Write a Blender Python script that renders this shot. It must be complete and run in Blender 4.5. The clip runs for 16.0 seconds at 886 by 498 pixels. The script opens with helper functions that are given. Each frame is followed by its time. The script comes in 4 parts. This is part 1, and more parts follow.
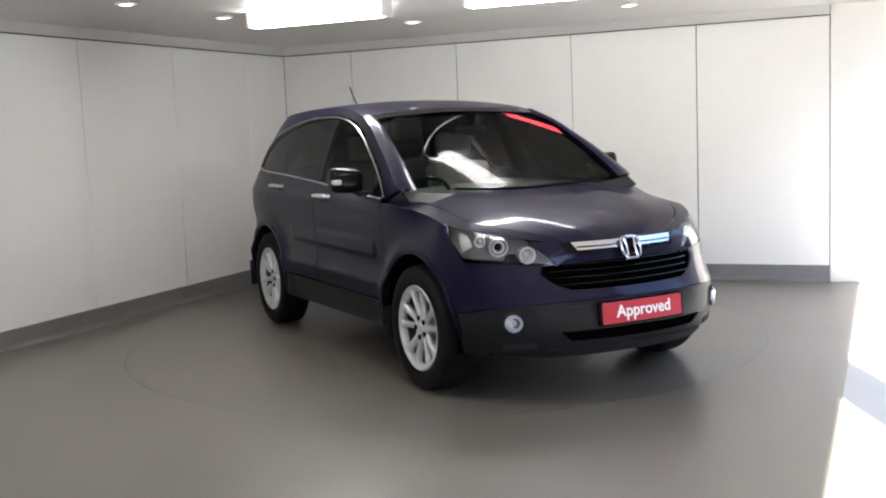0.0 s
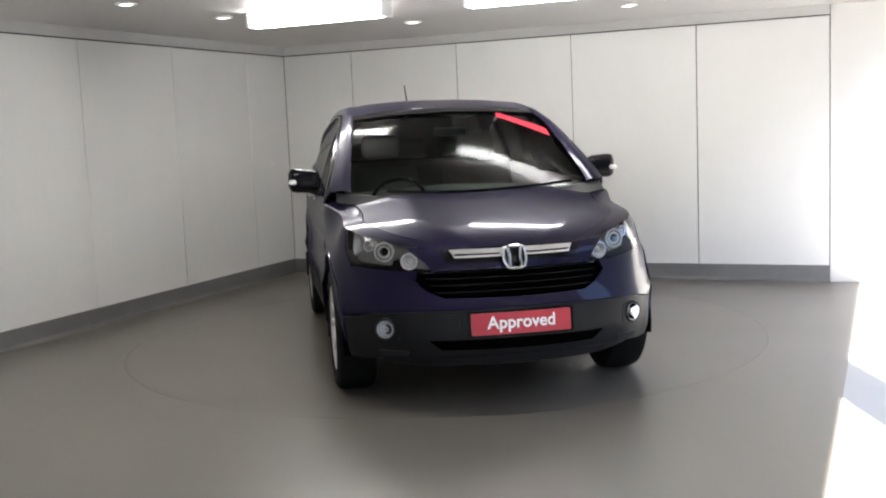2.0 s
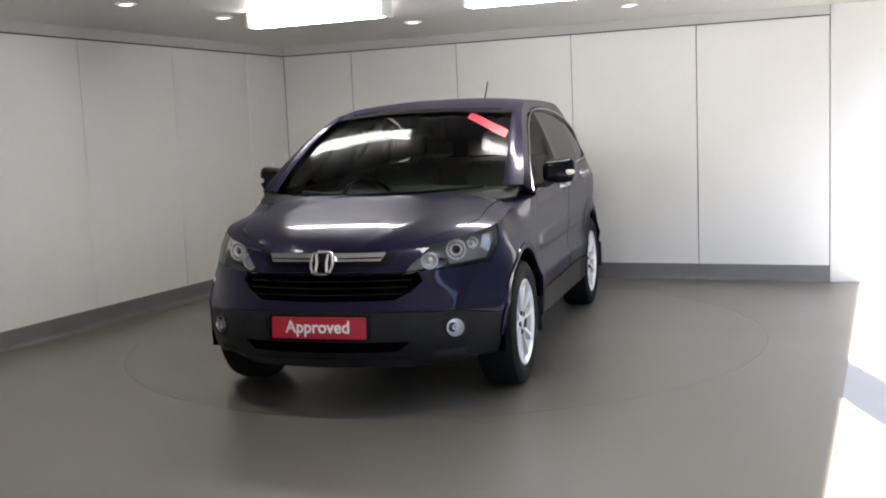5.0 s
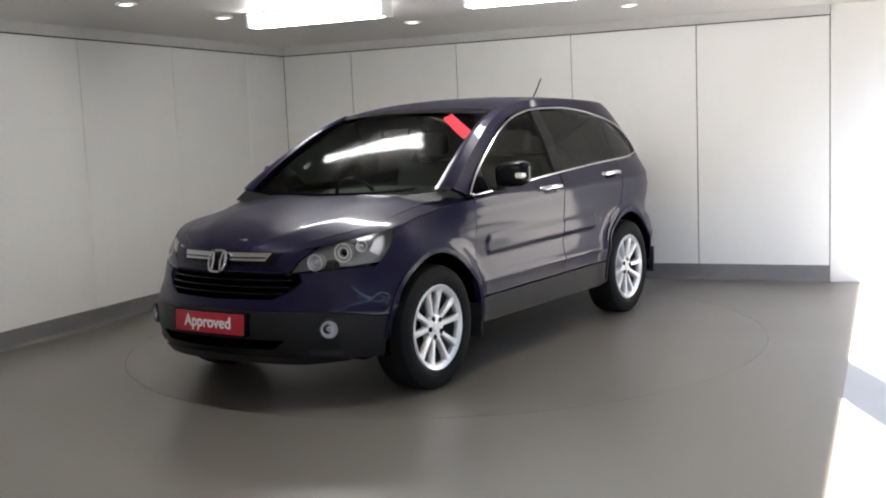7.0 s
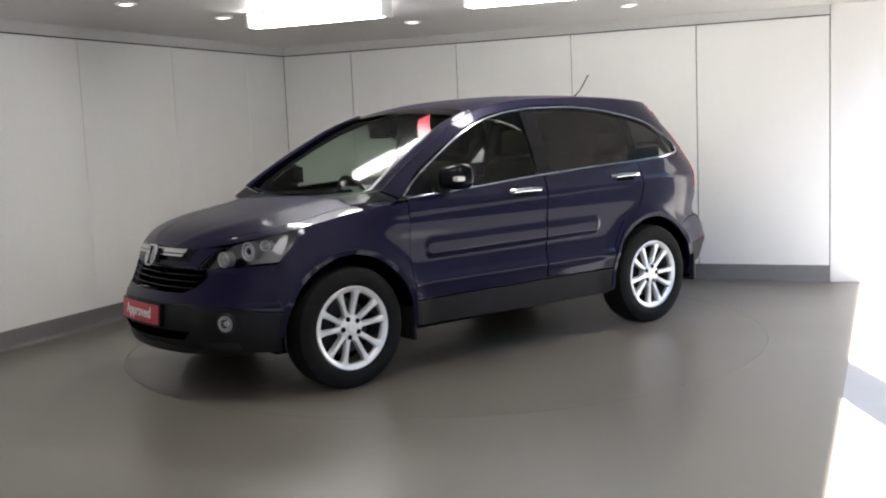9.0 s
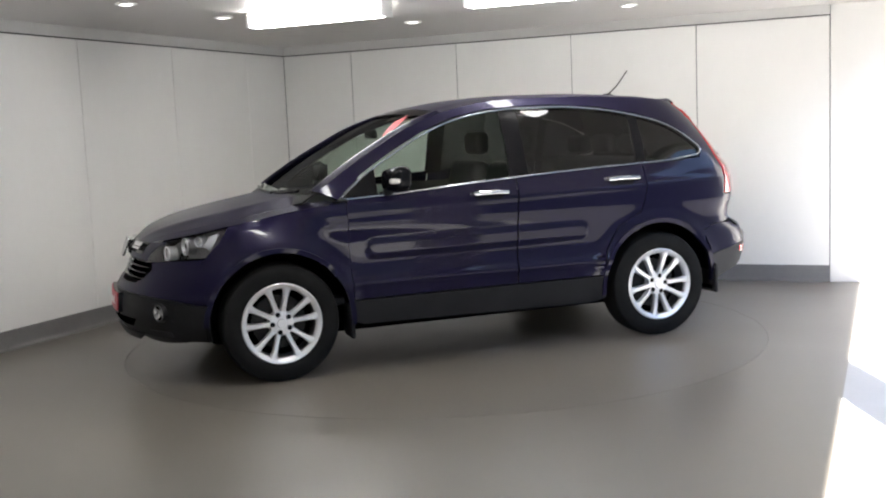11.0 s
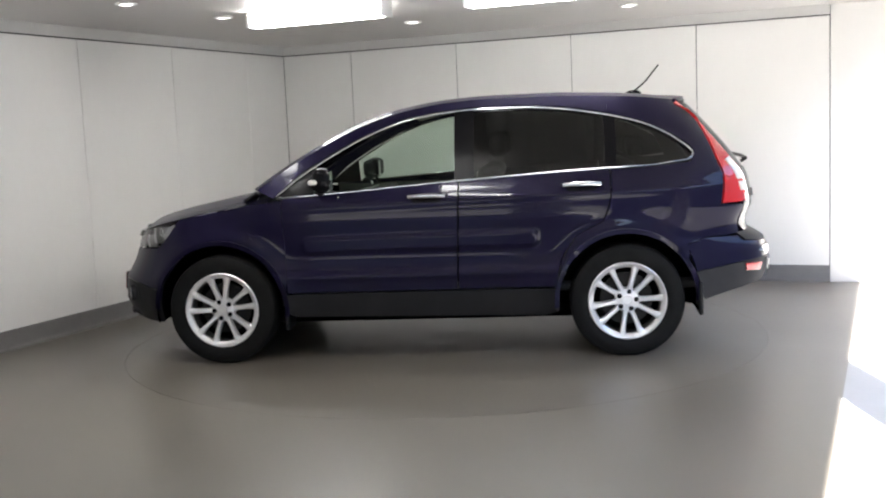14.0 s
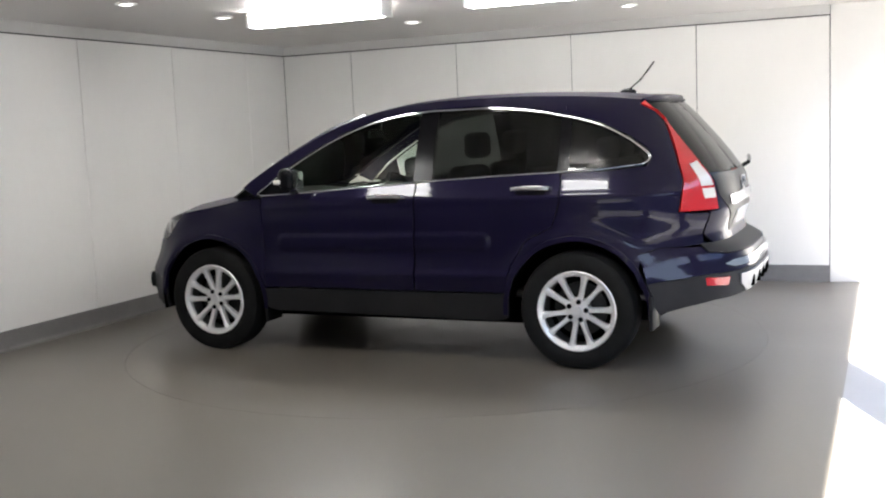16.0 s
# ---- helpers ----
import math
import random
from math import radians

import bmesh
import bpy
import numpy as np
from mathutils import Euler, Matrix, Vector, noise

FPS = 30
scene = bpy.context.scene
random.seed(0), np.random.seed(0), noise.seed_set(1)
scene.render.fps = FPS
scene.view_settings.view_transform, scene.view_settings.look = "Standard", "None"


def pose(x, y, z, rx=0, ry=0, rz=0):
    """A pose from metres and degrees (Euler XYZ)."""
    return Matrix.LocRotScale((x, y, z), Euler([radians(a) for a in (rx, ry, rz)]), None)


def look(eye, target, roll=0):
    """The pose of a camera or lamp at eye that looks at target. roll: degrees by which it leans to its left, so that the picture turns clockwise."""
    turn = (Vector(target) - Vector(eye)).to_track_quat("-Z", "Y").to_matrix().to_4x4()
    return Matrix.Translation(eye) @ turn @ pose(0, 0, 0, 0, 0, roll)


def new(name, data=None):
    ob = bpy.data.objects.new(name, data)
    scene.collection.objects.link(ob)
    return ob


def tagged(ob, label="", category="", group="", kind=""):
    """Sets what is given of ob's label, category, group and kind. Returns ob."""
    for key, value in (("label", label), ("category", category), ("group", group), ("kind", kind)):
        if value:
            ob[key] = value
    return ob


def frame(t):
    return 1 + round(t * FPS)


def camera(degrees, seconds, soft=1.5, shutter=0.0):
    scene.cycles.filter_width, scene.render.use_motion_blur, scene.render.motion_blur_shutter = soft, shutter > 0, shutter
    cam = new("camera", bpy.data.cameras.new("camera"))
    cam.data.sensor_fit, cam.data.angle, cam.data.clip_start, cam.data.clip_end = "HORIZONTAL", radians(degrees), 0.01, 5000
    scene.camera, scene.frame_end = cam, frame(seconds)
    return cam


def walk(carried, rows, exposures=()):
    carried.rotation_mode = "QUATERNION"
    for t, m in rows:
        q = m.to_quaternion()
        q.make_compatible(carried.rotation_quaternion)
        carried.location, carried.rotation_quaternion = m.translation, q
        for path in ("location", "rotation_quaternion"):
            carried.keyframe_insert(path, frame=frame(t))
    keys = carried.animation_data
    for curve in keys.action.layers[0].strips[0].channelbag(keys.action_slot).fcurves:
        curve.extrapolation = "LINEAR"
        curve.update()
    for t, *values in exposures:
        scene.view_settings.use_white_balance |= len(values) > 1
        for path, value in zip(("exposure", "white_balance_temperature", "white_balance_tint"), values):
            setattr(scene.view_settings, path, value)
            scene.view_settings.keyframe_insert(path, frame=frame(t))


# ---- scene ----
# World: x runs along the back wall, y towards it (back wall at y = 0), z up.
ROOM_W, ROOM_D, WALL_TOP, CEIL = 6.30, 11.4, 2.30, 2.385
DISC = (2.949, -2.771)          # centre of the turntable
DISC_R = 2.242

cam = camera(46.25, 16.0, soft=2.1)
EYE = (5.91, -9.593, 1.479)
_az, _el = radians(23.4345), radians(-6.6545)
AIM = (EYE[0] - math.sin(_az) * math.cos(_el), EYE[1] + math.cos(_az) * math.cos(_el), EYE[2] + math.sin(_el))
walk(cam, [(0.0, look(EYE, AIM, -2.4155)), (16.0, look(EYE, AIM, -2.4155))], exposures=[(0.0, 3.15), (3.5, 3.02), (7.0, 2.92), (9.0, 2.98), (12.5, 3.22), (16.0, 3.2)])

# ---- light ----
SUN_AZ = math.atan2(0.40, -0.92)     # the sun stands towards +x, -y
SUN_EL = radians(52.5)
world = bpy.data.worlds.new("sky")
scene.world = world
world.use_nodes = True
_wn = world.node_tree
_sky = _wn.nodes.new("ShaderNodeTexSky")
_sky.sky_type, _sky.sun_disc = "NISHITA", False
_sky.sun_elevation, _sky.sun_rotation = SUN_EL, SUN_AZ
_bg = _wn.nodes["Background"]
_bg.inputs["Strength"].default_value = 0.12
_wn.links.new(_sky.outputs[0], _bg.inputs["Color"])

sun = new("sun", bpy.data.lights.new("sun", "SUN"))
sun.data.energy, sun.data.angle, sun.data.color = 5.0, radians(0.6), (1.0, 0.95, 0.88)
_sd = Vector((0.40 * math.cos(SUN_EL), -0.92 * math.cos(SUN_EL), math.sin(SUN_EL)))
sun.matrix_world = look(_sd * 30, (0, 0, 0))


# ---- materials ----
def mat(name, color, rough=0.5, metal=0.0, coat=0.0, emit=None, power=0.0, spec=0.5):
    m = bpy.data.materials.new(name)
    m.use_nodes = True
    b = m.node_tree.nodes["Principled BSDF"]
    b.inputs["Base Color"].default_value = (*color, 1)
    b.inputs["Roughness"].default_value = rough
    b.inputs["Metallic"].default_value = metal
    b.inputs["Coat Weight"].default_value = coat
    b.inputs["Specular IOR Level"].default_value = spec
    b.inputs["Coat Roughness"].default_value = 0.04
    if emit:
        b.inputs["Emission Color"].default_value = (*emit, 1)
        b.inputs["Emission Strength"].default_value = power
    return m


def node(m, kind, **sets):
    n = m.node_tree.nodes.new(kind)
    for k, v in sets.items():
        n.inputs[k.replace("_", " ")].default_value = v
    return n


def vary(m, colors, scale=3.0, detail=5.0, fine=60.0, bump=0.0, rough=None, stretch=(1, 1, 1), mixes=0.25):
    """Two scales of noise in the colour, the gloss and the relief of m."""
    t, ln = m.node_tree, m.node_tree.links.new
    b = t.nodes["Principled BSDF"]
    tc = t.nodes.new("ShaderNodeTexCoord")
    mp = node(m, "ShaderNodeMapping", Scale=stretch)
    ln(tc.outputs["Object"], mp.inputs["Vector"])
    big = node(m, "ShaderNodeTexNoise", Scale=scale, Detail=detail, Roughness=0.6)
    small = node(m, "ShaderNodeTexNoise", Scale=fine, Detail=3.0)
    ln(mp.outputs[0], big.inputs["Vector"])
    ln(mp.outputs[0], small.inputs["Vector"])
    mx = t.nodes.new("ShaderNodeMix")
    mx.data_type = "FLOAT"
    mx.inputs[0].default_value = mixes
    ln(big.outputs["Fac"], mx.inputs[2])
    ln(small.outputs["Fac"], mx.inputs[3])
    ramp = t.nodes.new("ShaderNodeValToRGB")
    e = ramp.color_ramp.elements
    ramp.color_ramp.interpolation = "EASE"
    e[0].position, e[1].position = 0.15, 0.85
    e[0].color, e[1].color = (*colors[0], 1), (*colors[1], 1)
    ln(mx.outputs[0], ramp.inputs[0])
    ln(ramp.outputs[0], b.inputs["Base Color"])
    if rough:
        mr = node(m, "ShaderNodeMapRange", From_Min=0.1, From_Max=0.9, To_Min=rough[0], To_Max=rough[1])
        ln(big.outputs["Fac"], mr.inputs["Value"])
        ln(mr.outputs[0], b.inputs["Roughness"])
    if bump:
        bp = node(m, "ShaderNodeBump", Strength=bump, Distance=0.01)
        ln(mx.outputs[0], bp.inputs["Height"])
        ln(bp.outputs[0], b.inputs["Normal"])
    return m


def glass(name, tint, gloss=1.0):
    """Thin tinted glazing: what passes is tinted, what mirrors goes by Fresnel."""
    m = bpy.data.materials.new(name)
    m.use_nodes = True
    t = m.node_tree
    t.nodes.remove(t.nodes["Principled BSDF"])
    tr = node(m, "ShaderNodeBsdfTransparent", Color=(*tint, 1))
    gl = node(m, "ShaderNodeBsdfGlossy", Roughness=0.02, Color=(gloss, gloss, gloss, 1))
    fr = node(m, "ShaderNodeFresnel", IOR=1.5)
    mx = t.nodes.new("ShaderNodeMixShader")
    t.links.new(fr.outputs[0], mx.inputs[0])
    t.links.new(tr.outputs[0], mx.inputs[1])
    t.links.new(gl.outputs[0], mx.inputs[2])
    t.links.new(mx.outputs[0], t.nodes["Material Output"].inputs["Surface"])
    return m


M_WALL = vary(mat("white_wall_panel", (0.72, 0.71, 0.68), 0.45), [(0.685, 0.672, 0.648), (0.755, 0.742, 0.718)], 0.7, 4, 25, 0.03, (0.32, 0.5), (1, 1, 0.35), 0.15)
M_CEIL = vary(mat("ceiling_paint", (0.62, 0.60, 0.58), 0.5), [(0.58, 0.56, 0.54), (0.66, 0.64, 0.62)], 1.2, 4, 40, 0.05, (0.35, 0.55))
M_TRIM = vary(mat("cove_trim", (0.55, 0.54, 0.52), 0.4), [(0.5, 0.49, 0.47), (0.58, 0.57, 0.55)], 2, 3, 50, 0.02)
M_SEAM = mat("seam_dark", (0.08, 0.08, 0.08), 0.7)
M_SKIRT = vary(mat("grey_skirting", (0.13, 0.125, 0.12), 0.45), [(0.11, 0.105, 0.1), (0.16, 0.155, 0.15)], 2.5, 4, 40, 0.05, (0.35, 0.55))
def resin(name):
    """Polished resin: cloudy grey-brown, faint broom streaks, uneven gloss."""
    m = mat(name, (0.14, 0.13, 0.11), 0.3, spec=0.9)
    t, ln = m.node_tree, m.node_tree.links.new
    b = t.nodes["Principled BSDF"]
    geo = t.nodes.new("ShaderNodeNewGeometry")
    cloud = node(m, "ShaderNodeTexNoise", Scale=0.45, Detail=2.0, Roughness=0.45)
    ln(geo.outputs["Position"], cloud.inputs["Vector"])
    mp = node(m, "ShaderNodeMapping", Scale=(0.3, 1.8, 1.0), Rotation=(0, 0, 0.35))
    ln(geo.outputs["Position"], mp.inputs["Vector"])
    streak = node(m, "ShaderNodeTexNoise", Scale=0.8, Detail=2.0, Roughness=0.45)
    ln(mp.outputs[0], streak.inputs["Vector"])
    mx = t.nodes.new("ShaderNodeMix")
    mx.data_type = "FLOAT"
    mx.inputs[0].default_value = 0.4
    ln(cloud.outputs["Fac"], mx.inputs[2])
    ln(streak.outputs["Fac"], mx.inputs[3])
    ramp = t.nodes.new("ShaderNodeValToRGB")
    e = ramp.color_ramp.elements
    e[0].position, e[1].position = 0.2, 0.8
    e[0].color, e[1].color = (0.098, 0.085, 0.066, 1), (0.160, 0.146, 0.124, 1)
    ln(mx.outputs[0], ramp.inputs[0])
    ln(ramp.outputs[0], b.inputs["Base Color"])
    mr = node(m, "ShaderNodeMapRange", From_Min=0.25, From_Max=0.75, To_Min=0.285, To_Max=0.34)
    ln(streak.outputs["Fac"], mr.inputs["Value"])
    ln(mr.outputs[0], b.inputs["Roughness"])
    return m


M_FLOOR = resin("resin_floor")
M_GROUND = vary(mat("yard_concrete", (0.15, 0.148, 0.145), 0.8), [(0.12, 0.118, 0.115), (0.18, 0.178, 0.175)], 0.8, 6, 60, 0.2)
M_RENDER = vary(mat("grey_render", (0.22, 0.215, 0.205), 0.9), [(0.18, 0.175, 0.168), (0.26, 0.255, 0.245)], 0.6, 5, 40, 0.15)
M_PALE = vary(mat("pale_floor", (0.40, 0.40, 0.40), 0.6), [(0.36, 0.36, 0.36), (0.44, 0.44, 0.44)], 1.5, 4, 50, 0.05)
M_GREY = vary(mat("grey_plastic", (0.028, 0.028, 0.031), 0.65, spec=0.15), [(0.022, 0.022, 0.025), (0.034, 0.034, 0.037)], 6, 3, 220, 0.06)
M_SILVER = mat("bright_reflector", (0.92, 0.92, 0.93), 0.25, 0.5)
M_LAMPBODY = mat("lamp_housing", (0.30, 0.30, 0.295), 0.3, 0.35)
M_RING = mat("lamp_ring", (0.9, 0.9, 0.91), 0.3, 0.1)
M_SKID = vary(mat("skid_metal", (0.30, 0.30, 0.31), 0.45, 0.4), [(0.27, 0.27, 0.28), (0.34, 0.34, 0.35)], 8, 3, 150, 0.03)
M_LAMP = mat("diffuser_glow", (0.9, 0.9, 0.85), 0.4, emit=(1.0, 0.99, 0.985), power=5.4)
M_SPOT = mat("downlight_glow", (0.9, 0.9, 0.9), 0.4, emit=(1.0, 0.98, 0.94), power=1.1)
M_WHITE = mat("white_enamel", (0.78, 0.78, 0.76), 0.35)

M_PAINT = mat("indigo_paint", (0.0066, 0.0052, 0.0212), 0.38, 0.35, 0.4)
M_PAINT.node_tree.nodes["Principled BSDF"].inputs["Specular IOR Level"].default_value = 0.03
M_PAINT.node_tree.nodes["Principled BSDF"].inputs["Coat Roughness"].default_value = 0.05
M_PLASTIC = vary(mat("charcoal_plastic", (0.012, 0.012, 0.013), 0.42, spec=0.16), [(0.009, 0.009, 0.010), (0.015, 0.015, 0.016)], 6, 3, 220, 0.08)
M_BLACK = mat("black_gloss", (0.005, 0.005, 0.006), 0.15, spec=0.12)
M_DARK = mat("black_inner", (0.0015, 0.0015, 0.0015), 0.9, spec=0.0)
M_CHROME = mat("chrome", (0.58, 0.58, 0.60), 0.14, 1.0)
M_ALLOY = vary(mat("silver_alloy", (0.72, 0.72, 0.73), 0.3, 0.6), [(0.66, 0.66, 0.67), (0.76, 0.76, 0.77)], 8, 3, 150, 0.02)
M_TYRE = vary(mat("tyre_rubber", (0.008, 0.008, 0.008), 0.7, spec=0.1), [(0.006, 0.006, 0.006), (0.012, 0.012, 0.012)], 9, 3, 160, 0.15)
M_GLASS = glass("green_tinted_glass", (0.76, 0.85, 0.78), 0.28)
M_PRIV = glass("privacy_glass", (0.075, 0.08, 0.075), 0.6)
M_LENS = glass("clear_lens", (0.92, 0.93, 0.95))
M_RED = mat("red_lens", (0.48, 0.012, 0.016), 0.12, 0.0, 0.6)
M_CLEARL = mat("frosted_clear_lens", (0.66, 0.64, 0.6), 0.15, 0.0, 0.6)
M_REDP = mat("red_sign", (0.44, 0.012, 0.032), 0.35)
M_SIGNW = mat("white_lettering", (0.85, 0.83, 0.82), 0.5)
M_SEAT = vary(mat("grey_upholstery", (0.10, 0.10, 0.095), 0.85), [(0.03, 0.032, 0.029), (0.055, 0.057, 0.052)], 6, 3, 200, 0.15)
M_DASH = vary(mat("dark_dashboard", (0.035, 0.036, 0.034), 0.6), [(0.03, 0.03, 0.029), (0.045, 0.046, 0.044)], 6, 3, 200, 0.1)
M_LINER = vary(mat("pale_headliner", (0.45, 0.45, 0.42), 0.9), [(0.4, 0.4, 0.37), (0.5, 0.5, 0.46)], 5, 3, 200, 0.05)


# ---- mesh helpers ----
def mesh_of(bm, name, material, smooth=35):
    me = bpy.data.meshes.new(name)
    bmesh.ops.recalc_face_normals(bm, faces=bm.faces)
    bm.to_mesh(me)
    bm.free()
    me.materials.append(material)
    if smooth:
        me.polygons.foreach_set("use_smooth", [True] * len(me.polygons))
        me.set_sharp_from_angle(angle=radians(smooth))
    return me


def thing(name, bm, material, smooth=35):
    return new(name, mesh_of(bm, name, material, smooth))


def part(name, bm, material, parent, label="", smooth=35):
    ob = thing(name, bm, material, smooth)
    ob.parent = parent
    return tagged(ob, label)


def box(x0, y0, z0, x1, y1, z1, bevel=0.0, bm=None, seg=2):
    bm = bm or bmesh.new()
    r = bmesh.ops.create_cube(bm, size=1.0, matrix=Matrix.Translation(((x0 + x1) / 2, (y0 + y1) / 2, (z0 + z1) / 2)) @ Matrix.Diagonal((abs(x1 - x0), abs(y1 - y0), abs(z1 - z0), 1)))
    if bevel:
        es = list({e for v in r["verts"] for e in v.link_edges})
        bmesh.ops.bevel(bm, geom=es, offset=bevel, segments=seg, affect="EDGES", profile=0.5)
    return bm


def spun(profile, axis="Y", n=48, bm=None, at=(0, 0, 0), cap=True):
    """A turned body: profile of (radius, along the axis)."""
    bm = bm or bmesh.new()
    rings = []
    for r, h in profile:
        ring = []
        for i in range(n):
            a = 2 * math.pi * i / n
            p = {"Y": (r * math.cos(a), h, r * math.sin(a)), "Z": (r * math.cos(a), r * math.sin(a), h), "X": (h, r * math.cos(a), r * math.sin(a))}[axis]
            ring.append(bm.verts.new(Vector(p) + Vector(at)))
        rings.append(ring)
    for a, b in zip(rings, rings[1:]):
        for i in range(n):
            bm.faces.new((a[i], a[(i + 1) % n], b[(i + 1) % n], b[i]))
    for end in ((rings[0], rings[-1]) if cap else ()):
        bm.faces.new(end)
    bmesh.ops.remove_doubles(bm, verts=bm.verts, dist=1e-5)
    return bm


def tube(points, radius, closed=False, n=8, bm=None, flat=1.0):
    """A bar of round section along points."""
    bm = bm or bmesh.new()
    pts = [Vector(p) for p in points]
    rings, m = [], len(pts)
    for i, p in enumerate(pts):
        a = pts[(i - 1) % m] if closed or i else p
        b = pts[(i + 1) % m] if closed or i < m - 1 else p
        d = (b - a).normalized()
        up = Vector((0, 1, 0)) if abs(d.y) < 0.9 else Vector((0, 0, 1))
        u = d.cross(up).normalized()
        v = d.cross(u).normalized()
        rings.append([bm.verts.new(p + radius * (math.cos(k * 2 * math.pi / n) * u + flat * math.sin(k * 2 * math.pi / n) * v)) for k in range(n)])
    for i in range(m if closed else m - 1):
        a, b = rings[i], rings[(i + 1) % m]
        for k in range(n):
            bm.faces.new((a[k], a[(k + 1) % n], b[(k + 1) % n], b[k]))
    if not closed:
        bm.faces.new(rings[0])
        bm.faces.new(rings[-1])
    return bm


def grid(rows, bm=None):
    """A sheet through rows of points."""
    bm = bm or bmesh.new()
    vs = [[bm.verts.new(p) for p in r] for r in rows]
    for a, b in zip(vs, vs[1:]):
        for i in range(len(a) - 1):
            bm.faces.new((a[i], a[i + 1], b[i + 1], b[i]))
    return bm


def thick(bm, depth):
    bmesh.ops.recalc_face_normals(bm, faces=bm.faces)
    bmesh.ops.solidify(bm, geom=bm.faces[:], thickness=depth)
    return bm


# ---- the room ----
def build_room():
    T = 0.2
    floor = tagged(thing("floor", box(-T, -ROOM_D - T, -0.2, 5.694, T, 0), M_FLOOR, 0), "grey-brown polished resin floor", "floor", kind="structure")
    # round pit for the turntable
    cut = new("pit_cutter", mesh_of(spun([(DISC_R + 0.001, -0.06), (DISC_R + 0.001, 0.1)], "Z", 128, at=(*DISC, 0)), "pit_cutter", M_SEAM, 0))
    md = floor.modifiers.new("pit", "BOOLEAN")
    md.object, md.operation = cut, "DIFFERENCE"
    dg = bpy.context.evaluated_depsgraph_get()
    me = bpy.data.meshes.new_from_object(floor.evaluated_get(dg))
    floor.modifiers.clear()
    floor.data = me
    bpy.data.objects.remove(cut)

    tagged(thing("ceiling", box(-T, -ROOM_D - T, CEIL, ROOM_W + 0.1, T, CEIL + 0.2), M_CEIL, 0), "pale grey painted ceiling", "ceiling", kind="structure")
    north = tagged(thing("wall_north", box(-T, 0, 0, ROOM_W + 0.9, T, CEIL), M_SEAM, 0), "white panelled wall with dark joints", "wall", kind="structure")
    west = tagged(thing("wall_west", box(-T, -ROOM_D, 0, 0, 0, CEIL), M_SEAM, 0), "white panelled wall with dark joints", "wall", kind="structure")
    # the wall behind has one wide open doorway
    south = tagged(thing("wall_south", box(-T, -ROOM_D - T, 0, 3.0, -ROOM_D, CEIL - 0.001), M_WALL, 0), "plain white wall with a wide open doorway", "wall", kind="structure")
    part("lintel", box(3.0, -ROOM_D - T, 2.1, ROOM_W - 0.002, -ROOM_D, CEIL - 0.001), M_WALL, south)
    part("jamb", box(5.9, -ROOM_D - T, 0, ROOM_W - 0.002, -ROOM_D, 2.1), M_WALL, south)
    # panels, 12 mm proud of the wall behind, with open joints
    seams = [0.012, 0.815, 1.983, 3.150, 4.309, 5.435]
    for a, b in zip(seams, seams[1:]):
        part("panel", box(a + 0.004, -0.012, 0.10, b - 0.004, 0, WALL_TOP - 0.008, 0.002, seg=1), M_WALL, north)
    part("panel", box(5.438, -0.018, 0.0, ROOM_W + 0.9, 0, CEIL, 0.003, seg=1), M_WALL, north, "plain white end panel without skirting")
    ys = [-0.012, -0.71] + [-0.71 - 1.18 * k for k in range(1, 10)]
    for a, b in zip(ys, ys[1:]):
        part("panel", box(0, max(b, -ROOM_D) + 0.002, 0.10, 0.012, a - 0.002, WALL_TOP - 0.008, 0.002, seg=1), M_WALL, west)
    # skirtings with a rounded top
    def skirting(n0, n1, along):
        prof = [(0.012, 0.145), (0.018, 0.142), (0.021, 0.13), (0.024, 0.03), (0.034, 0.010), (0.05, 0.0), (0.012, 0.0)]
        rows = []
        for s in (n0, n1):
            rows.append([((s, -o, z) if along == "x" else (o, s, z)) for o, z in prof])
        bm = grid(rows)
        return bm
    tagged(thing("baseboard", skirting(0.012, 5.436, "x"), M_SKIRT), "dark grey coved skirting along the white wall", "skirting", kind="structure")
    tagged(thing("baseboard", skirting(-ROOM_D, -0.012, "y"), M_SKIRT), "dark grey coved skirting along the white wall", "skirting", kind="structure")
    # cove between wall and ceiling
    def cove(n0, n1, along):
        prof = [(0.0, WALL_TOP + 0.004), (0.020, WALL_TOP + 0.004), (0.024, WALL_TOP + 0.02), (0.05, CEIL - 0.012), (0.055, CEIL - 0.001), (0.0, CEIL - 0.001)]
        return grid([[((s, -o, z) if along == "x" else (o, s, z)) for o, z in prof] for s in (n0, n1)])
    tagged(thing("trim", cove(0.0, 5.436, "x"), M_TRIM), "grey cove trim under the ceiling", "trim", kind="structure")
    tagged(thing("trim", cove(-ROOM_D, 0.0, "y"), M_TRIM), "grey cove trim under the ceiling", "trim", kind="structure")
    # open bays on the sunny side: lintel, posts
    e = tagged(thing("wall_east", box(ROOM_W, -5.37, 0, ROOM_W + 0.1, -4.71, CEIL - 0.06), M_WALL, 0), "white posts between open bays", "wall", kind="structure")
    part("post", box(ROOM_W, -ROOM_D - T, 0, ROOM_W + 0.1, -10.3, CEIL - 0.06), M_WALL, e)
    part("lintel", box(ROOM_W, -ROOM_D - T, CEIL - 0.06, ROOM_W + 0.1, -0.02, CEIL - 0.001), M_WALL, e)
    # floor strip in a paler grey than the resin floor
    tagged(thing("floor", box(5.694, -ROOM_D - T, -0.2, ROOM_W + 0.1, T, 0.0), M_PALE, 0), "pale grey floor strip along the open bays", "floor", kind="structure")
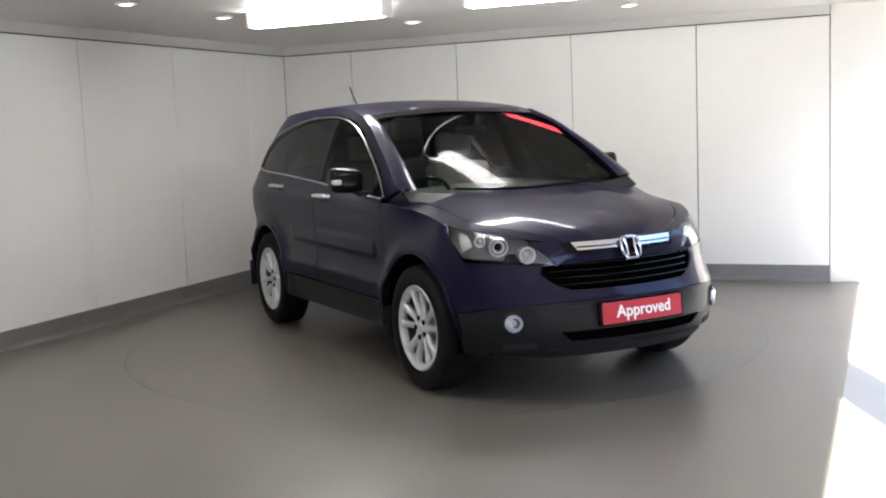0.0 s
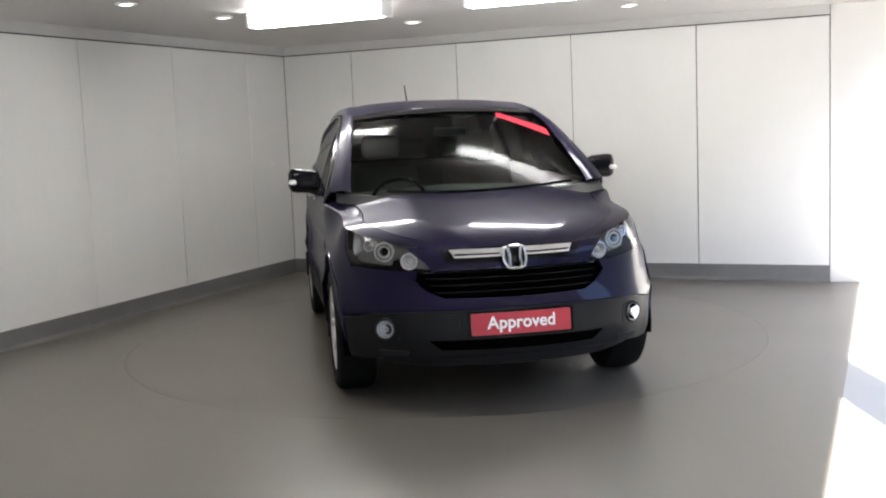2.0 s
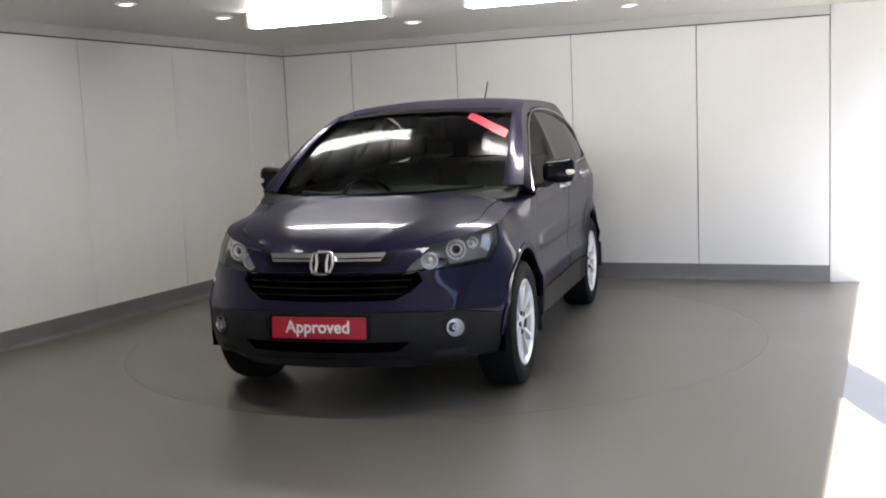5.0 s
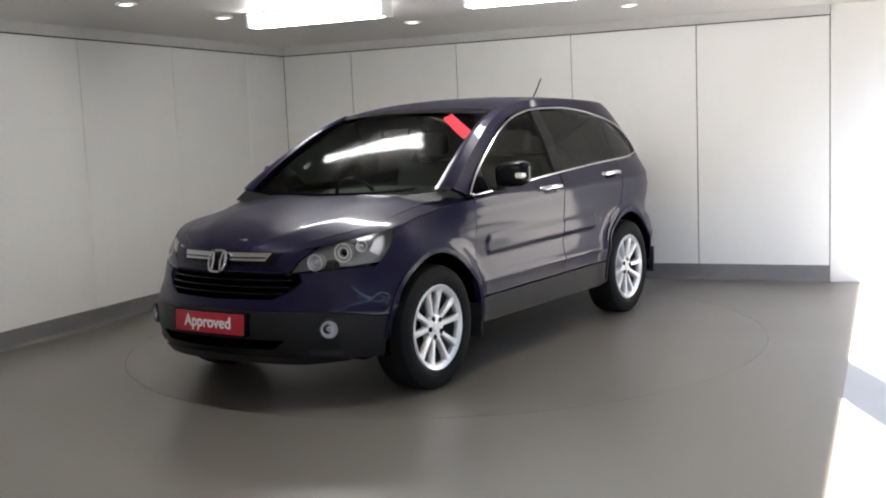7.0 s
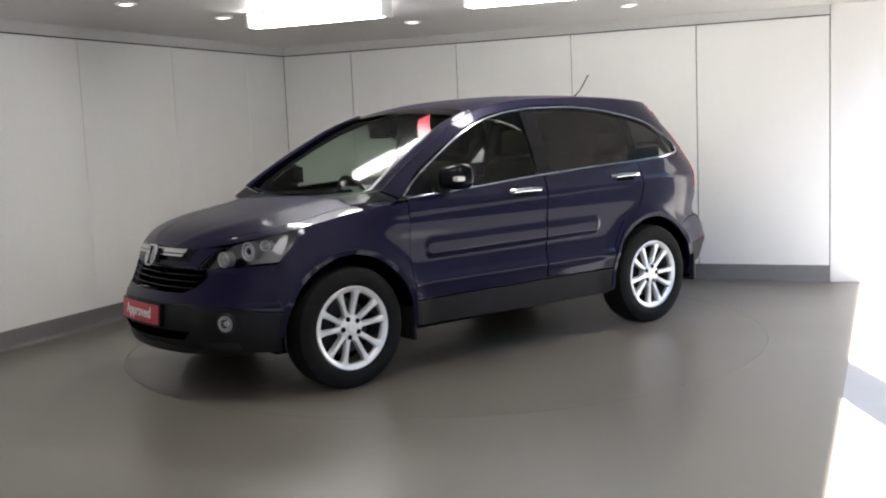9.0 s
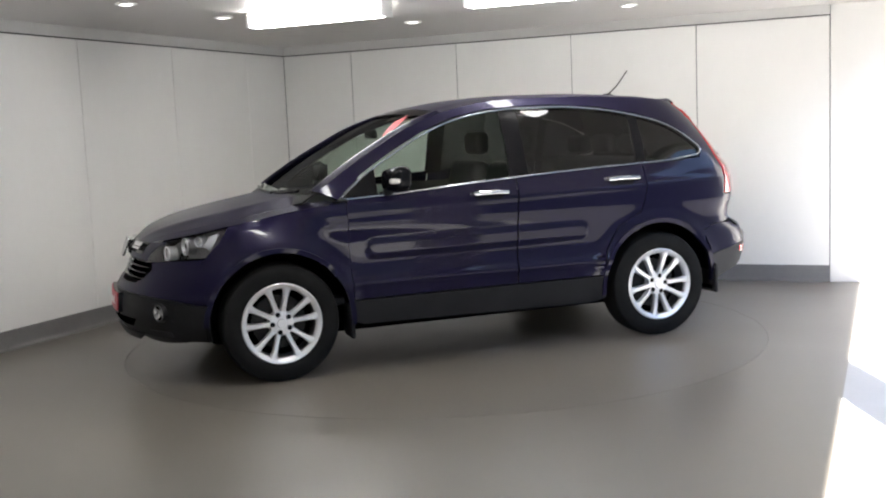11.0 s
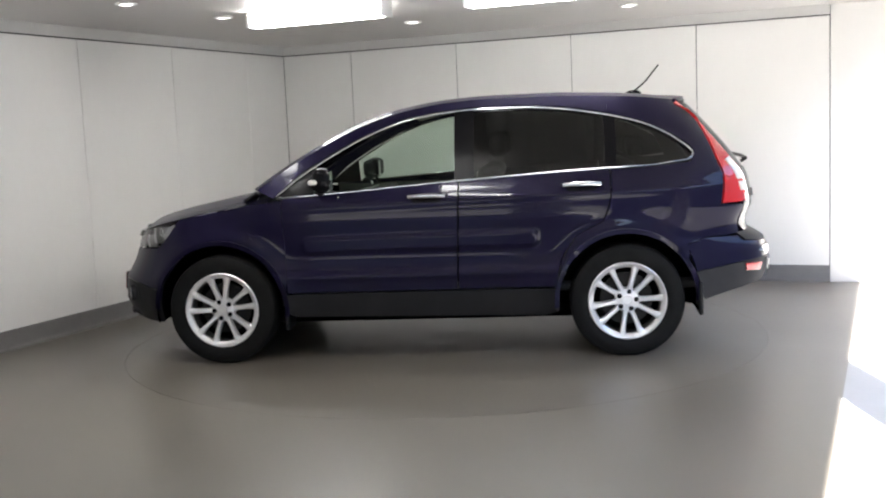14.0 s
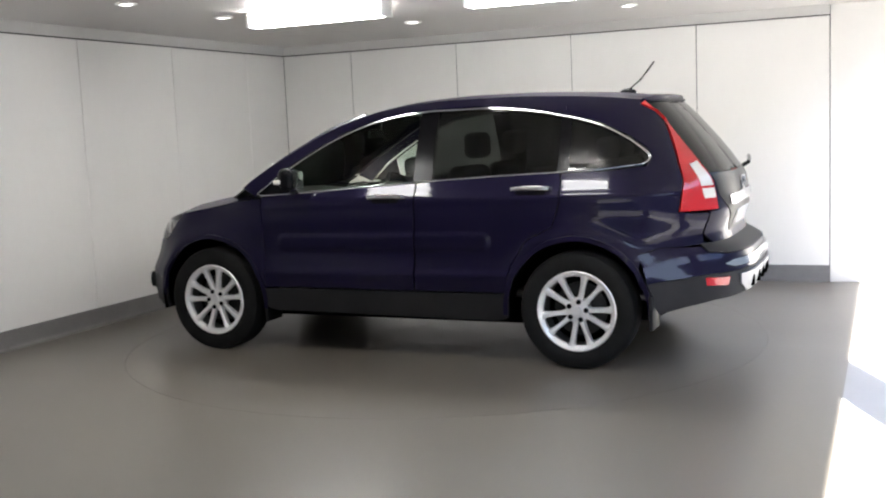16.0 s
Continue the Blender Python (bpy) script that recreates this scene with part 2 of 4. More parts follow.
    tagged(thing("ground", box(-400, -400, -0.4, 400, 400, -0.204), M_GROUND, 0), "grey concrete yard in the sun", "ground", kind="structure")
    tagged(thing("pavement", box(-2.0, -26, -0.204, ROOM_W + 12, -ROOM_D - T - 0.002, -0.003), M_GROUND, 0), "grey concrete apron in the sun", "pavement", kind="structure")
    tagged(thing("pavement", box(ROOM_W + 0.1, -ROOM_D - T - 0.002, -0.204, ROOM_W + 12, 4, -0.003), M_GROUND, 0), "grey concrete apron in the sun", "pavement", kind="structure")

    # plain unseen walls closing the yard, added to darken the car's reflections
    tagged(thing("blocker_east", box(12.0, -24, -0.204, 12.3, 8, 5.2), M_RENDER, 0), "plain grey wall added out of view to darken reflections", "wall", kind="structure")
    tagged(thing("blocker_south", box(-8, -24.3, -0.204, 12.0, -24, 5.2), M_RENDER, 0), "plain grey wall added out of view to darken reflections", "wall", kind="structure")


def ceiling_light(x, y, length, width=0.16, drop=0.11):
    root = tagged(new("ceiling_light"), "long white fluorescent ceiling light with glowing diffuser", "ceiling light", "fluorescent ceiling lights")
    root.location = (x, y, CEIL)
    h = length / 2
    part("housing", box(-h - 0.012, -width / 2 - 0.004, -0.022, h + 0.012, width / 2 + 0.004, 0, 0.004), M_WHITE, root, "white enamel housing")
    prof = [(-width / 2, -0.022), (-width / 2 + 0.012, -drop + 0.02), (-width / 2 + 0.03, -drop), (width / 2 - 0.03, -drop), (width / 2 - 0.012, -drop + 0.02), (width / 2, -0.022)]
    bm = grid([[(s, a, b) for a, b in prof] for s in (-h, -h * 0.33, h * 0.33, h)])
    bmesh.ops.holes_fill(bm, edges=[ed for ed in bm.edges if ed.is_boundary])
    part("diffuser", bm, M_LAMP, root, "glowing ribbed diffuser")
    for s in (-1, 1):
        part("end_cap", box(s * h - 0.012, -width / 2 - 0.003, -drop - 0.004, s * h + 0.012, width / 2 + 0.003, -0.02, 0.004), M_WHITE, root)
    return root


def downlight(x, y):
    root = tagged(new("downlight"), "small round recessed downlight", "downlight", "ceiling downlights")
    root.location = (x, y, CEIL)
    part("rim", spun([(0.045, -0.002), (0.05, -0.012), (0.068, -0.012), (0.074, -0.004), (0.074, 0.0), (0.045, 0.0)], "Z", 32, cap=False), M_WHITE, root)
    part("lens", spun([(0.0, -0.006), (0.046, -0.006), (0.046, 0.0), (0.0, 0.0)], "Z", 32), M_SPOT, root)
    return root


build_room()
for lx, ly, ll in ((2.10, -2.90, 1.1), (3.85, -2.95, 1.1), (2.10, -5.15, 0.6), (3.85, -5.15, 0.6)):
    ceiling_light(lx, ly, ll)
for lx, ly in ((1.25, -2.85), (1.25, -3.95), (2.18, -1.42), (4.0, -1.3)):
    downlight(lx, ly)

# turntable: a disc flush with the floor
disc = tagged(thing("turntable", spun([(0.0, 0.0), (DISC_R - 0.002, 0.0), (DISC_R - 0.002, -0.05), (0.0, -0.05)], "Z", 160), M_FLOOR, 30),
              "round grey-brown turntable flush with the floor", "turntable")
disc.location = (*DISC, 0)
# dark ring added in the gap, standing in for the shade down there
part("rim", spun([(DISC_R - 0.0018, -0.03), (DISC_R - 0.0018, -0.005), (DISC_R + 0.0008, -0.005), (DISC_R + 0.0008, -0.03), (DISC_R - 0.0018, -0.03)], "Z", 160, cap=False), M_SEAM, disc, "dark ring added for the shade in the joint")


# ---- the car: x forward from the middle of the wheelbase, y to its left, z up ----
XC_F, XC_R, N_F, N_R = 1.5, -1.0, 2.0, 4.0
HUB_Z, HUB_X, ARCH = 0.354, 1.31, 0.432


def soft(pairs):
    """A smooth curve through pairs (monotone cubic)."""
    p = sorted(pairs)
    x, y = np.array([a for a, _ in p], float), np.array([b for _, b in p], float)
    h, s = np.diff(x), np.diff(y) / np.diff(x)
    m = np.concatenate(([s[0]], np.where(s[:-1] * s[1:] > 0, 2 * s[:-1] * s[1:] / (s[:-1] + s[1:] + 1e-12), 0), [s[-1]]))
    def f(v):
        v = min(max(v, x[0]), x[-1])
        i = min(int(np.searchsorted(x, v, "right")) - 1, len(h) - 1)
        t = (v - x[i]) / h[i]
        return float(y[i] * (1 + 2 * t) * (1 - t) ** 2 + m[i] * h[i] * t * (1 - t) ** 2 + y[i + 1] * t * t * (3 - 2 * t) + m[i + 1] * h[i] * t * t * (t - 1))
    return f


half_w = soft([(0.15, 0.83), (0.28, 0.875), (0.42, 0.888), (0.52, 0.896), (0.553, 0.902), (0.60, 0.888), (0.68, 0.879), (0.80, 0.884), (0.93, 0.895), (1.03, 0.893), (1.09, 0.873), (1.2, 0.83), (1.35, 0.775), (1.5, 0.71), (1.58, 0.665), (1.65, 0.61), (1.7, 0.55)])
nose_x = soft([(0.12, 1.98), (0.2, 2.09), (0.3, 2.17), (0.42, 2.215), (0.53, 2.205), (0.60, 2.165), (0.66, 2.13), (0.74, 2.10), (0.82, 2.075), (0.87, 2.03), (0.93, 1.95), (1.05, 1.72)])
tail_x = soft([(0.25, -2.08), (0.34, -2.16), (0.45, -2.255), (0.58, -2.28), (0.66, -2.265), (0.705, -2.225), (0.735, -2.15), (0.80, -2.13), (0.92, -2.165), (1.10, -2.145), (1.2, -2.085), (1.4, -1.93), (1.56, -1.785), (1.62, -1.72), (1.7, -1.66)])

nose_n = soft([(0.3, 2.1), (0.65, 2.1), (0.86, 2.0), (1.05, 2.0)])   # how square the nose is in plan

_th = np.linspace(0, math.pi / 2, 600)


def _corner(n, a0, b0):
    c, s = np.cos(_th) ** (2 / n), np.sin(_th) ** (2 / n)
    c, s = c[::-1], s[::-1]                  # from the side (c = 0) round to the middle (s = 0)
    u = np.concatenate(([0], np.cumsum(np.hypot(np.diff(a0 * c), np.diff(b0 * s)))))
    return u, c, s


U_F, C_F, S_F = _corner(N_F, 0.62, 0.89)
U_R, C_R, S_R = _corner(N_R, 1.15, 0.88)
U_NOSE, U_TAIL = XC_F + U_F[-1], XC_R - U_R[-1]


def ring(u, z, out=0.0):
    """A point of the car's flank (left half): u is x along the side and runs on round the corners to the middle of nose and tail."""
    b = half_w(z)
    if u > 0.95 and z > 0.72:
        # the wings lean in above the wheels
        k, m = min((z - 0.72) / 0.25, 1.3), min((u - 0.95) / 0.45, 1)
        b *= 1 - 0.085 * k * k * m * m * (3 - 2 * m)
    if u > XC_F:
        v = u - XC_F
        c = float(np.interp(v, U_F, C_F))
        s = max(0.0, 1 - c ** nose_n(z)) ** (1 / nose_n(z)) if v < U_F[-1] - 1e-6 else 0.0
        x, y = XC_F + (nose_x(z) - XC_F) * c, b * s
    elif u < XC_R:
        v = XC_R - u
        c, s = float(np.interp(v, U_R, C_R)), float(np.interp(v, U_R, S_R))
        x, y = XC_R + (tail_x(z) - XC_R) * c, b * s
    else:
        x, y = u, b
    if y > 0.5:
        for hx in (HUB_X, -HUB_X):
            d = math.hypot(x - hx, z - HUB_Z)
            y += 0.024 * math.exp(-((d - 0.45) / 0.065) ** 2) * (1 if z > 0.3 else 0.6)
        zc = 1.005 + 0.05 * (0.3 - x) / 2.2   # shoulder crease, rising to the tail
        y += 0.004 * max(0.0, 1 - abs(z - zc) / 0.028)
        # long raised moulding with round ends along both doors
        qx, qz = abs(x + 0.005) - 0.715, abs(z - 0.757 - 0.008 * (0.8 - x)) - 0.008
        d = math.hypot(max(qx, 0), max(qz, 0)) + min(max(qx, qz), 0) - 0.052
        k = min(max(-d / 0.020, 0), 1)
        y += 0.010 * k * k * (3 - 2 * k)
    return Vector((x, y + out * (1 if y > 0.02 else 0), z))


def u_side(x, z):
    if x > XC_F:
        c = min((x - XC_F) / (nose_x(z) - XC_F), 1)
        return XC_F + float(np.interp(c, C_F, U_F))
    if x < XC_R:
        c = min((x - XC_R) / (tail_x(z) - XC_R), 1)
        return XC_R - float(np.interp(c, C_R, U_R))
    return x


def u_nose(y, z):
    n = nose_n(z)
    return XC_F + float(np.interp((1 - min(y / (half_w(z) * (1 - 0.085 * min(max(z - 0.72, 0) / 0.25, 1.3) ** 2)), 1) ** n) ** (1 / n), C_F, U_F))


def u_tail(y, z):
    return XC_R - float(np.interp(-min(y / half_w(z), 1), -S_R, U_R))


def side(*pts):
    return [(u_side(x, z), z) for x, z in pts]


def nose(*pts):
    return [(u_nose(y, z), z) for y, z in pts]


def tail(*pts):
    return [(u_tail(y, z), z) for y, z in pts]


def rounded(pts, r=0.02, n=3):
    """Rounds the corners of an outline."""
    out, m = [], len(pts)
    for i in range(m):
        p, a, b = Vector(pts[i]), Vector(pts[i - 1]), Vector(pts[(i + 1) % m])
        da, db = (a - p), (b - p)
        ra, rb = min(r, da.length * 0.4), min(r, db.length * 0.4)
        pa, pb = p + da.normalized() * ra, p + db.normalized() * rb
        for k in range(n + 1):
            t = k / n
            out.append(tuple(pa * (1 - t) ** 2 + p * 2 * t * (1 - t) + pb * t * t))
    return out


def inset(pts, d):
    """Draws an outline in by d."""
    m = len(pts)
    area = sum(pts[i - 1][0] * pts[i][1] - pts[i][0] * pts[i - 1][1] for i in range(m))
    sgn = 1 if area > 0 else -1
    out = []
    for i in range(m):
        p, a, b = Vector(pts[i]), Vector(pts[i - 1]), Vector(pts[(i + 1) % m])
        e1, e2 = (p - a), (b - p)
        if e1.length < 1e-6 or e2.length < 1e-6:
            out.append(tuple(p))
            continue
        e1, e2 = e1.normalized(), e2.normalized()
        n1, n2 = Vector((-e1.y, e1.x)) * sgn, Vector((-e2.y, e2.x)) * sgn
        q = n1 + n2
        k = 1 / max(0.5, 0.5 * q.length_squared)
        out.append(tuple(p + q * (d * k)))
    return out


def sheet(outline, where, step=0.05, depth=0.012, lift=0.0):
    """A panel: the outline in (u, z), cut into small cells, laid on the surface where(u, z) and given thickness inwards."""
    bm = bmesh.new()
    pts = []
    for p in outline:
        if not pts or math.hypot(p[0] - pts[-1][0], p[1] - pts[-1][1]) > 1e-4:
            pts.append(p)
    bm.faces.new([bm.verts.new((a, b, 0)) for a, b in pts])
    for k in (0, 1):
        lo, hi = min(p[k] for p in pts), max(p[k] for p in pts)
        n = max(1, int(math.ceil((hi - lo) / step)))
        for i in range(1, n):
            co, no = [0, 0, 0], [0, 0, 0]
            co[k], no[k] = lo + (hi - lo) * i / n, 1
            bmesh.ops.bisect_plane(bm, geom=bm.verts[:] + bm.edges[:] + bm.faces[:], plane_co=co, plane_no=no, dist=1e-6)
    big = [f for f in bm.faces if len(f.verts) > 4]
    bmesh.ops.triangulate(bm, faces=big)
    for v in bm.verts:
        v.co = where(v.co.x, v.co.y)
    for f in bm.faces:
        f.normal_update()
    # outward is +y or away from the middle
    s = sum((f.normal.dot(f.calc_center_median() - Vector((0, 0, 0.8)))) * f.calc_area() for f in bm.faces)
    if s < 0:
        bmesh.ops.reverse_faces(bm, faces=bm.faces[:])
    bm.normal_update()
    if lift:
        for v in bm.verts:
            v.co += v.normal * lift
    if depth:
        top = bm.faces[:]
        rim_edges = [e for e in bm.edges if e.is_boundary]
        nrm = {v: v.normal.copy() for v in bm.verts}
        inner = {v: bm.verts.new(v.co - nrm[v] * depth) for v in list(nrm)}
        for e in rim_edges:
            a, b = e.verts
            bm.faces.new((a, b, inner[b], inner[a]))
        for f in top:
            bm.faces.new([inner[v] for v in reversed(f.verts)])
    return bm


def mirrored(bm, weld=True):
    """Adds the other half of a panel that runs across the middle."""
    geom = bm.verts[:] + bm.edges[:] + bm.faces[:]
    r = bmesh.ops.duplicate(bm, geom=geom)
    vs = [g for g in r["geom"] if isinstance(g, bmesh.types.BMVert)]
    for v in vs:
        v.co.y = -v.co.y
    bmesh.ops.reverse_faces(bm, faces=[g for g in r["geom"] if isinstance(g, bmesh.types.BMFace)])
    if weld:
        bmesh.ops.remove_doubles(bm, verts=[v for v in bm.verts if abs(v.co.y) < 0.004], dist=0.008)
    return bm


def flip(bm):
    for v in bm.verts:
        v.co.y = -v.co.y
    bmesh.ops.reverse_faces(bm, faces=bm.faces[:])
    return bm


def arch(hx, r, a0, a1, n=20):
    """Points of a wheel arch, from angle a0 to a1 in degrees."""
    return [(hx + r * math.cos(radians(a0 + (a1 - a0) * i / n)), HUB_Z + r * math.sin(radians(a0 + (a1 - a0) * i / n))) for i in range(n + 1)]


# lines of the body seen from the side
roof_z = soft([(1.10, 1.085), (1.025, 1.138), (0.817, 1.272), (0.614, 1.385), (0.375, 1.505), (0.102, 1.592), (-0.2, 1.640), (-0.5, 1.655), (-0.825, 1.655), (-1.18, 1.642), (-1.43, 1.625), (-1.72, 1.590)])
hood_e = soft([(0.95, 1.055), (1.1, 1.035), (1.3, 1.0), (1.6, 0.95), (1.8, 0.905), (1.95, 0.865), (2.06, 0.835)])
hood_c = soft([(0.95, 1.105), (1.10, 1.092), (1.31, 1.062), (1.47, 1.035), (1.76, 0.982), (1.9, 0.94), (1.97, 0.908), (2.02, 0.872), (2.06, 0.835)])
belt_z = soft([(0.92, 1.075), (0.6, 1.09), (-0.1, 1.136), (-0.8, 1.174), (-1.5, 1.203), (-1.74, 1.225)])
TOP = [(0.74, 1.205), (0.54, 1.325), (0.30, 1.447), (0.075, 1.525), (-0.15, 1.566), (-0.37, 1.583), (-0.66, 1.584), (-0.94, 1.562), (-1.217, 1.514), (-1.423, 1.460), (-1.593, 1.380), (-1.70, 1.305)]


def both(car, name, material, make, label="", level=None):
    """The same panel on the left and on the right of the car."""
    obs = []
    for k in (0, 1):
        bm = make()
        obs.append(part(name, flip(bm) if k else bm, material, level[k] if level else car, label))
    return obs


def build_car():
    car = tagged(new("car"), "dark indigo five-door off-road estate car on the turntable", "car")
    P = lambda o, r=0.012, gap=0.003, **k: sheet(inset(rounded(o, r), gap), ring, **k)

    # inner shell, so that no light shows through the joints
    def shell():
        rows = []
        us = np.linspace(U_TAIL + 0.02, 1.0, 40).tolist()
        for z in (0.5, 0.6, 0.75, 0.9, 1.0, 1.06):
            rows.append([ring(u, z) * 1.0 for u in us])
        bm = grid(rows)
        for v in bm.verts:
            v.co.x *= 0.975
            v.co.y *= 0.965
        dead = [f for f in bm.faces if any(math.hypot(f.calc_center_median().x - hx, f.calc_center_median().z - HUB_Z) < ARCH + 0.06 for hx in (HUB_X, -HUB_X))]
        bmesh.ops.delete(bm, geom=dead, context="FACES")
        return bm
    both(car, "inner_shell", M_DARK, shell)
    under = box(-1.60, -0.66, 0.22, 1.70, 0.66, 0.32, 0.03)
    part("underbody", under, M_DARK, car, "black underbody")
    part("engine_bay", box(0.95, -0.60, 0.3, 1.85, 0.60, 0.80, 0.05), M_DARK, car)
    for hx in (HUB_X, -HUB_X):
        both(car, "wheel_housing", M_DARK, lambda: grid([[Vector((x, y, z)) for x, z in arch(hx, ARCH + 0.012, -10, 190, 24)] for y in (0.60, 0.875)], grid([[Vector((hx + (x - hx) * k, 0.60, HUB_Z + (z - HUB_Z) * k)) for x, z in arch(hx, ARCH + 0.012, -10, 190, 24)] for k in (0.02, 1)])))

    # fenders
    F = arch(HUB_X, ARCH, 8, 172)
    fender = [(0.875, hood_e(0.95)), (0.86, 0.47)] + [(0.886, 0.45)] + F[::-1][1:] + [(1.735, 0.50), (1.79, 0.70), (1.735, 0.772), (1.65, 0.86), (1.585, hood_e(1.585)), (1.4, hood_e(1.4)), (1.2, hood_e(1.2)), (1.05, hood_e(1.05))]
    # the outline runs from the door round the arch to the lamp and back along the bonnet
    both(car, "front_wing", M_PAINT, lambda: P(side(*fender), 0.008, step=0.03))
    lip = lambda hx, a0, a1: (lambda: sheet(inset(side(*(arch(hx, ARCH - 0.004, a0, a1, 26) + arch(hx, ARCH + 0.026, a1, a0, 26))), 0.0005), ring, step=0.06, depth=0.03, lift=0.009))
    def lining():
        us = np.linspace(u_side(-1.28, 1.3), u_tail(0.50, 1.3), 16).tolist()
        bm = grid([[Vector((p.x * 0.972, p.y * 0.95, p.z)) for p in (ring(u, z) for u in us)] for z in (1.04, 1.2)])
        us = np.linspace(u_side(-1.72, 1.3), u_tail(0.51, 1.3), 10).tolist()
        return grid([[Vector((p.x * 0.972, p.y * 0.95, p.z)) for p in (ring(u, z) for u in us)] for z in (1.2, 1.3, 1.4, 1.5, 1.585)], bm)
    both(car, "pillar_lining", M_DASH, lining)
    both(car, "wheel_arch_lip", M_PAINT, lip(HUB_X, 2, 186), "raised wheel arch lip")
    both(car, "wheel_arch_lip", M_PAINT, lip(-HUB_X, -4, 182), "raised wheel arch lip")

    # doors
    f_door = [(0.86, 0.455), (0.872, 0.8), (0.875, 1.05), (0.86, belt_z(0.86)), (0.5, belt_z(0.5)), (0.1, belt_z(0.1)), (-0.272, belt_z(-0.272)), (-0.255, 0.8), (-0.245, 0.455)]
    r_door = [(-0.25, 0.455), (-0.26, 0.8), (-0.278, belt_z(-0.278)), (-0.7, belt_z(-0.7)), (-1.22, belt_z(-1.22)), (-1.22, 1.0), (-1.17, 0.86), (-1.0, 0.775), (-0.9, 0.62), (-0.872, 0.455)]
    door_f = both(car, "door", M_PAINT, lambda: P(side(*f_door), step=0.0145), "indigo front door")
    door_r = both(car, "door", M_PAINT, lambda: P(side(*r_door), step=0.0145), "indigo rear door")

    # rear quarter, from the rear door round to the tail lamp and up to the roof
    R = arch(-HUB_X, ARCH, 4, 150)
    quarter = side(*([(-0.878, 0.46)] + R[1:] + [(-1.69, 0.70), (-1.80, 0.735)])) + tail((0.78, 0.737), (0.672, 0.745), (0.668, 0.925)) + side((-1.985, 0.930), (-1.905, 0.935), (-1.887, 1.225), (-1.862, 1.30), (-1.824, 1.39), (-1.779, 1.475), (-1.724, 1.53), (-1.643, 1.574), (-1.643, 1.596), (-1.43, roof_z(-1.43)), (-1.217, roof_z(-1.217)), (-1.217, 1.535), (-1.43, 1.480), (-1.61, 1.395), (-1.725, 1.315), (-1.755, 1.265), (-1.725, 1.205), (-1.52, 1.188), (-1.226, 1.178), (-1.226, 1.0), (-1.176, 0.86), (-1.006, 0.775), (-0.906, 0.62))
    both(car, "rear_quarter", M_PAINT, lambda: sheet(quarter, ring, step=0.018))
    # roof rail above the windows down the front pillar
    up = [x for x in np.linspace(1.04, -1.217, 30).tolist()]
    band = [(x, roof_z(x)) for x in up] + [(-1.217, 1.535), (-0.94, 1.585), (-0.66, 1.606), (-0.37, 1.604), (-0.15, 1.587), (0.085, 1.547), (0.31, 1.468), (0.55, 1.345), (0.755, 1.222), (0.925, 1.075)]
    both(car, "roof_rail", M_PAINT, lambda: sheet(side(*band), ring, step=0.06, depth=0.03))

    # side glass in three panes, pillars, and the bright line round them
    topl = soft(TOP + [(0.92, 1.075)])
    def pane(x0, x1):
        xs = np.linspace(x0, x1, 16).tolist()
        return [(x, topl(x)) for x in xs] + [(x, belt_z(x) - 0.01) for x in xs[::-1]]
    inn = lambda u, z: ring(u, z) - Vector((0, 0.014, 0))
    both(car, "front_window", M_GLASS, lambda: sheet(side(*pane(0.66, -0.245)), inn, depth=0), "green-tinted front side window", door_f)
    both(car, "rear_window", M_PRIV, lambda: sheet(side(*pane(-0.37, -1.19)), inn, depth=0), "dark privacy glass", door_r)
    end = [(x, topl(x)) for x in np.linspace(-1.26, -1.70, 10).tolist()] + [(-1.737, 1.262), (-1.70, 1.222), (-1.5, belt_z(-1.5)), (-1.26, belt_z(-1.26))]
    both(car, "quarter_window", M_PRIV, lambda: sheet(side(*end), inn, depth=0), "dark privacy glass")
    both(car, "corner_window", M_BLACK, lambda: sheet(side(*([(x, topl(x)) for x in (0.90, 0.80, 0.665)] + [(0.665, belt_z(0.665)), (0.90, belt_z(0.9))])), inn, depth=0.008), "black mirror triangle")
    both(car, "centre_pillar", M_BLACK, lambda: sheet(side(*pane(-0.245, -0.37)), inn, depth=0.03), "black centre pillar")
    both(car, "rear_pillar", M_BLACK, lambda: sheet(side(*pane(-1.19, -1.26)), inn, depth=0.02), "black rear door frame")
    loop = [(0.905, 1.083)] + [(x, topl(x) + 0.004) for x in np.linspace(0.78, -1.62, 40).tolist()] + [(-1.70, 1.308), (-1.737, 1.275), (-1.742, 1.255), (-1.73, 1.236), (-1.70, 1.222), (-1.6, 1.212)] + [(x, belt_z(x) - 0.003) for x in np.linspace(-1.5, 0.86, 22).tolist()]
    both(car, "window_trim", M_CHROME, lambda: tube([ring(u_side(x, z), z, 0.004) for x, z in loop], 0.0065, True, 6), "bright chrome line round the side windows")

    # bonnet and wing tops
    def hood_row(x, q0, q1, n=14):
        zc, ze = hood_c(x), hood_e(x)
        w = ring(u_side(x, ze), ze).y
        row = []
        for i in range(n + 1):
            q = q0 + (q1 - q0) * i / n
            z = ze + (zc - ze) * (1 - abs(q) ** 2.6) + 0.008 * math.exp(-((abs(q) - 0.55) / 0.1) ** 2) * min(1, (zc - ze) * 14)
            xx = x + (0.06 * (1 - q * q) if x < 1.1 else 0.06 * (1 - q * q) * max(0, 1 - (x - 1.1) / 0.5))
            row.append(Vector((xx, w * q, z)))
        return row
    xs = np.linspace(1.06, 1.93, 20).tolist() + [1.96, 1.985, 2.005, 2.02, 2.032, 2.042, 2.048]
    part("bonnet", thick(grid([hood_row(x, -0.86, 0.86, 28) for x in xs]), 0.012), M_PAINT, car)
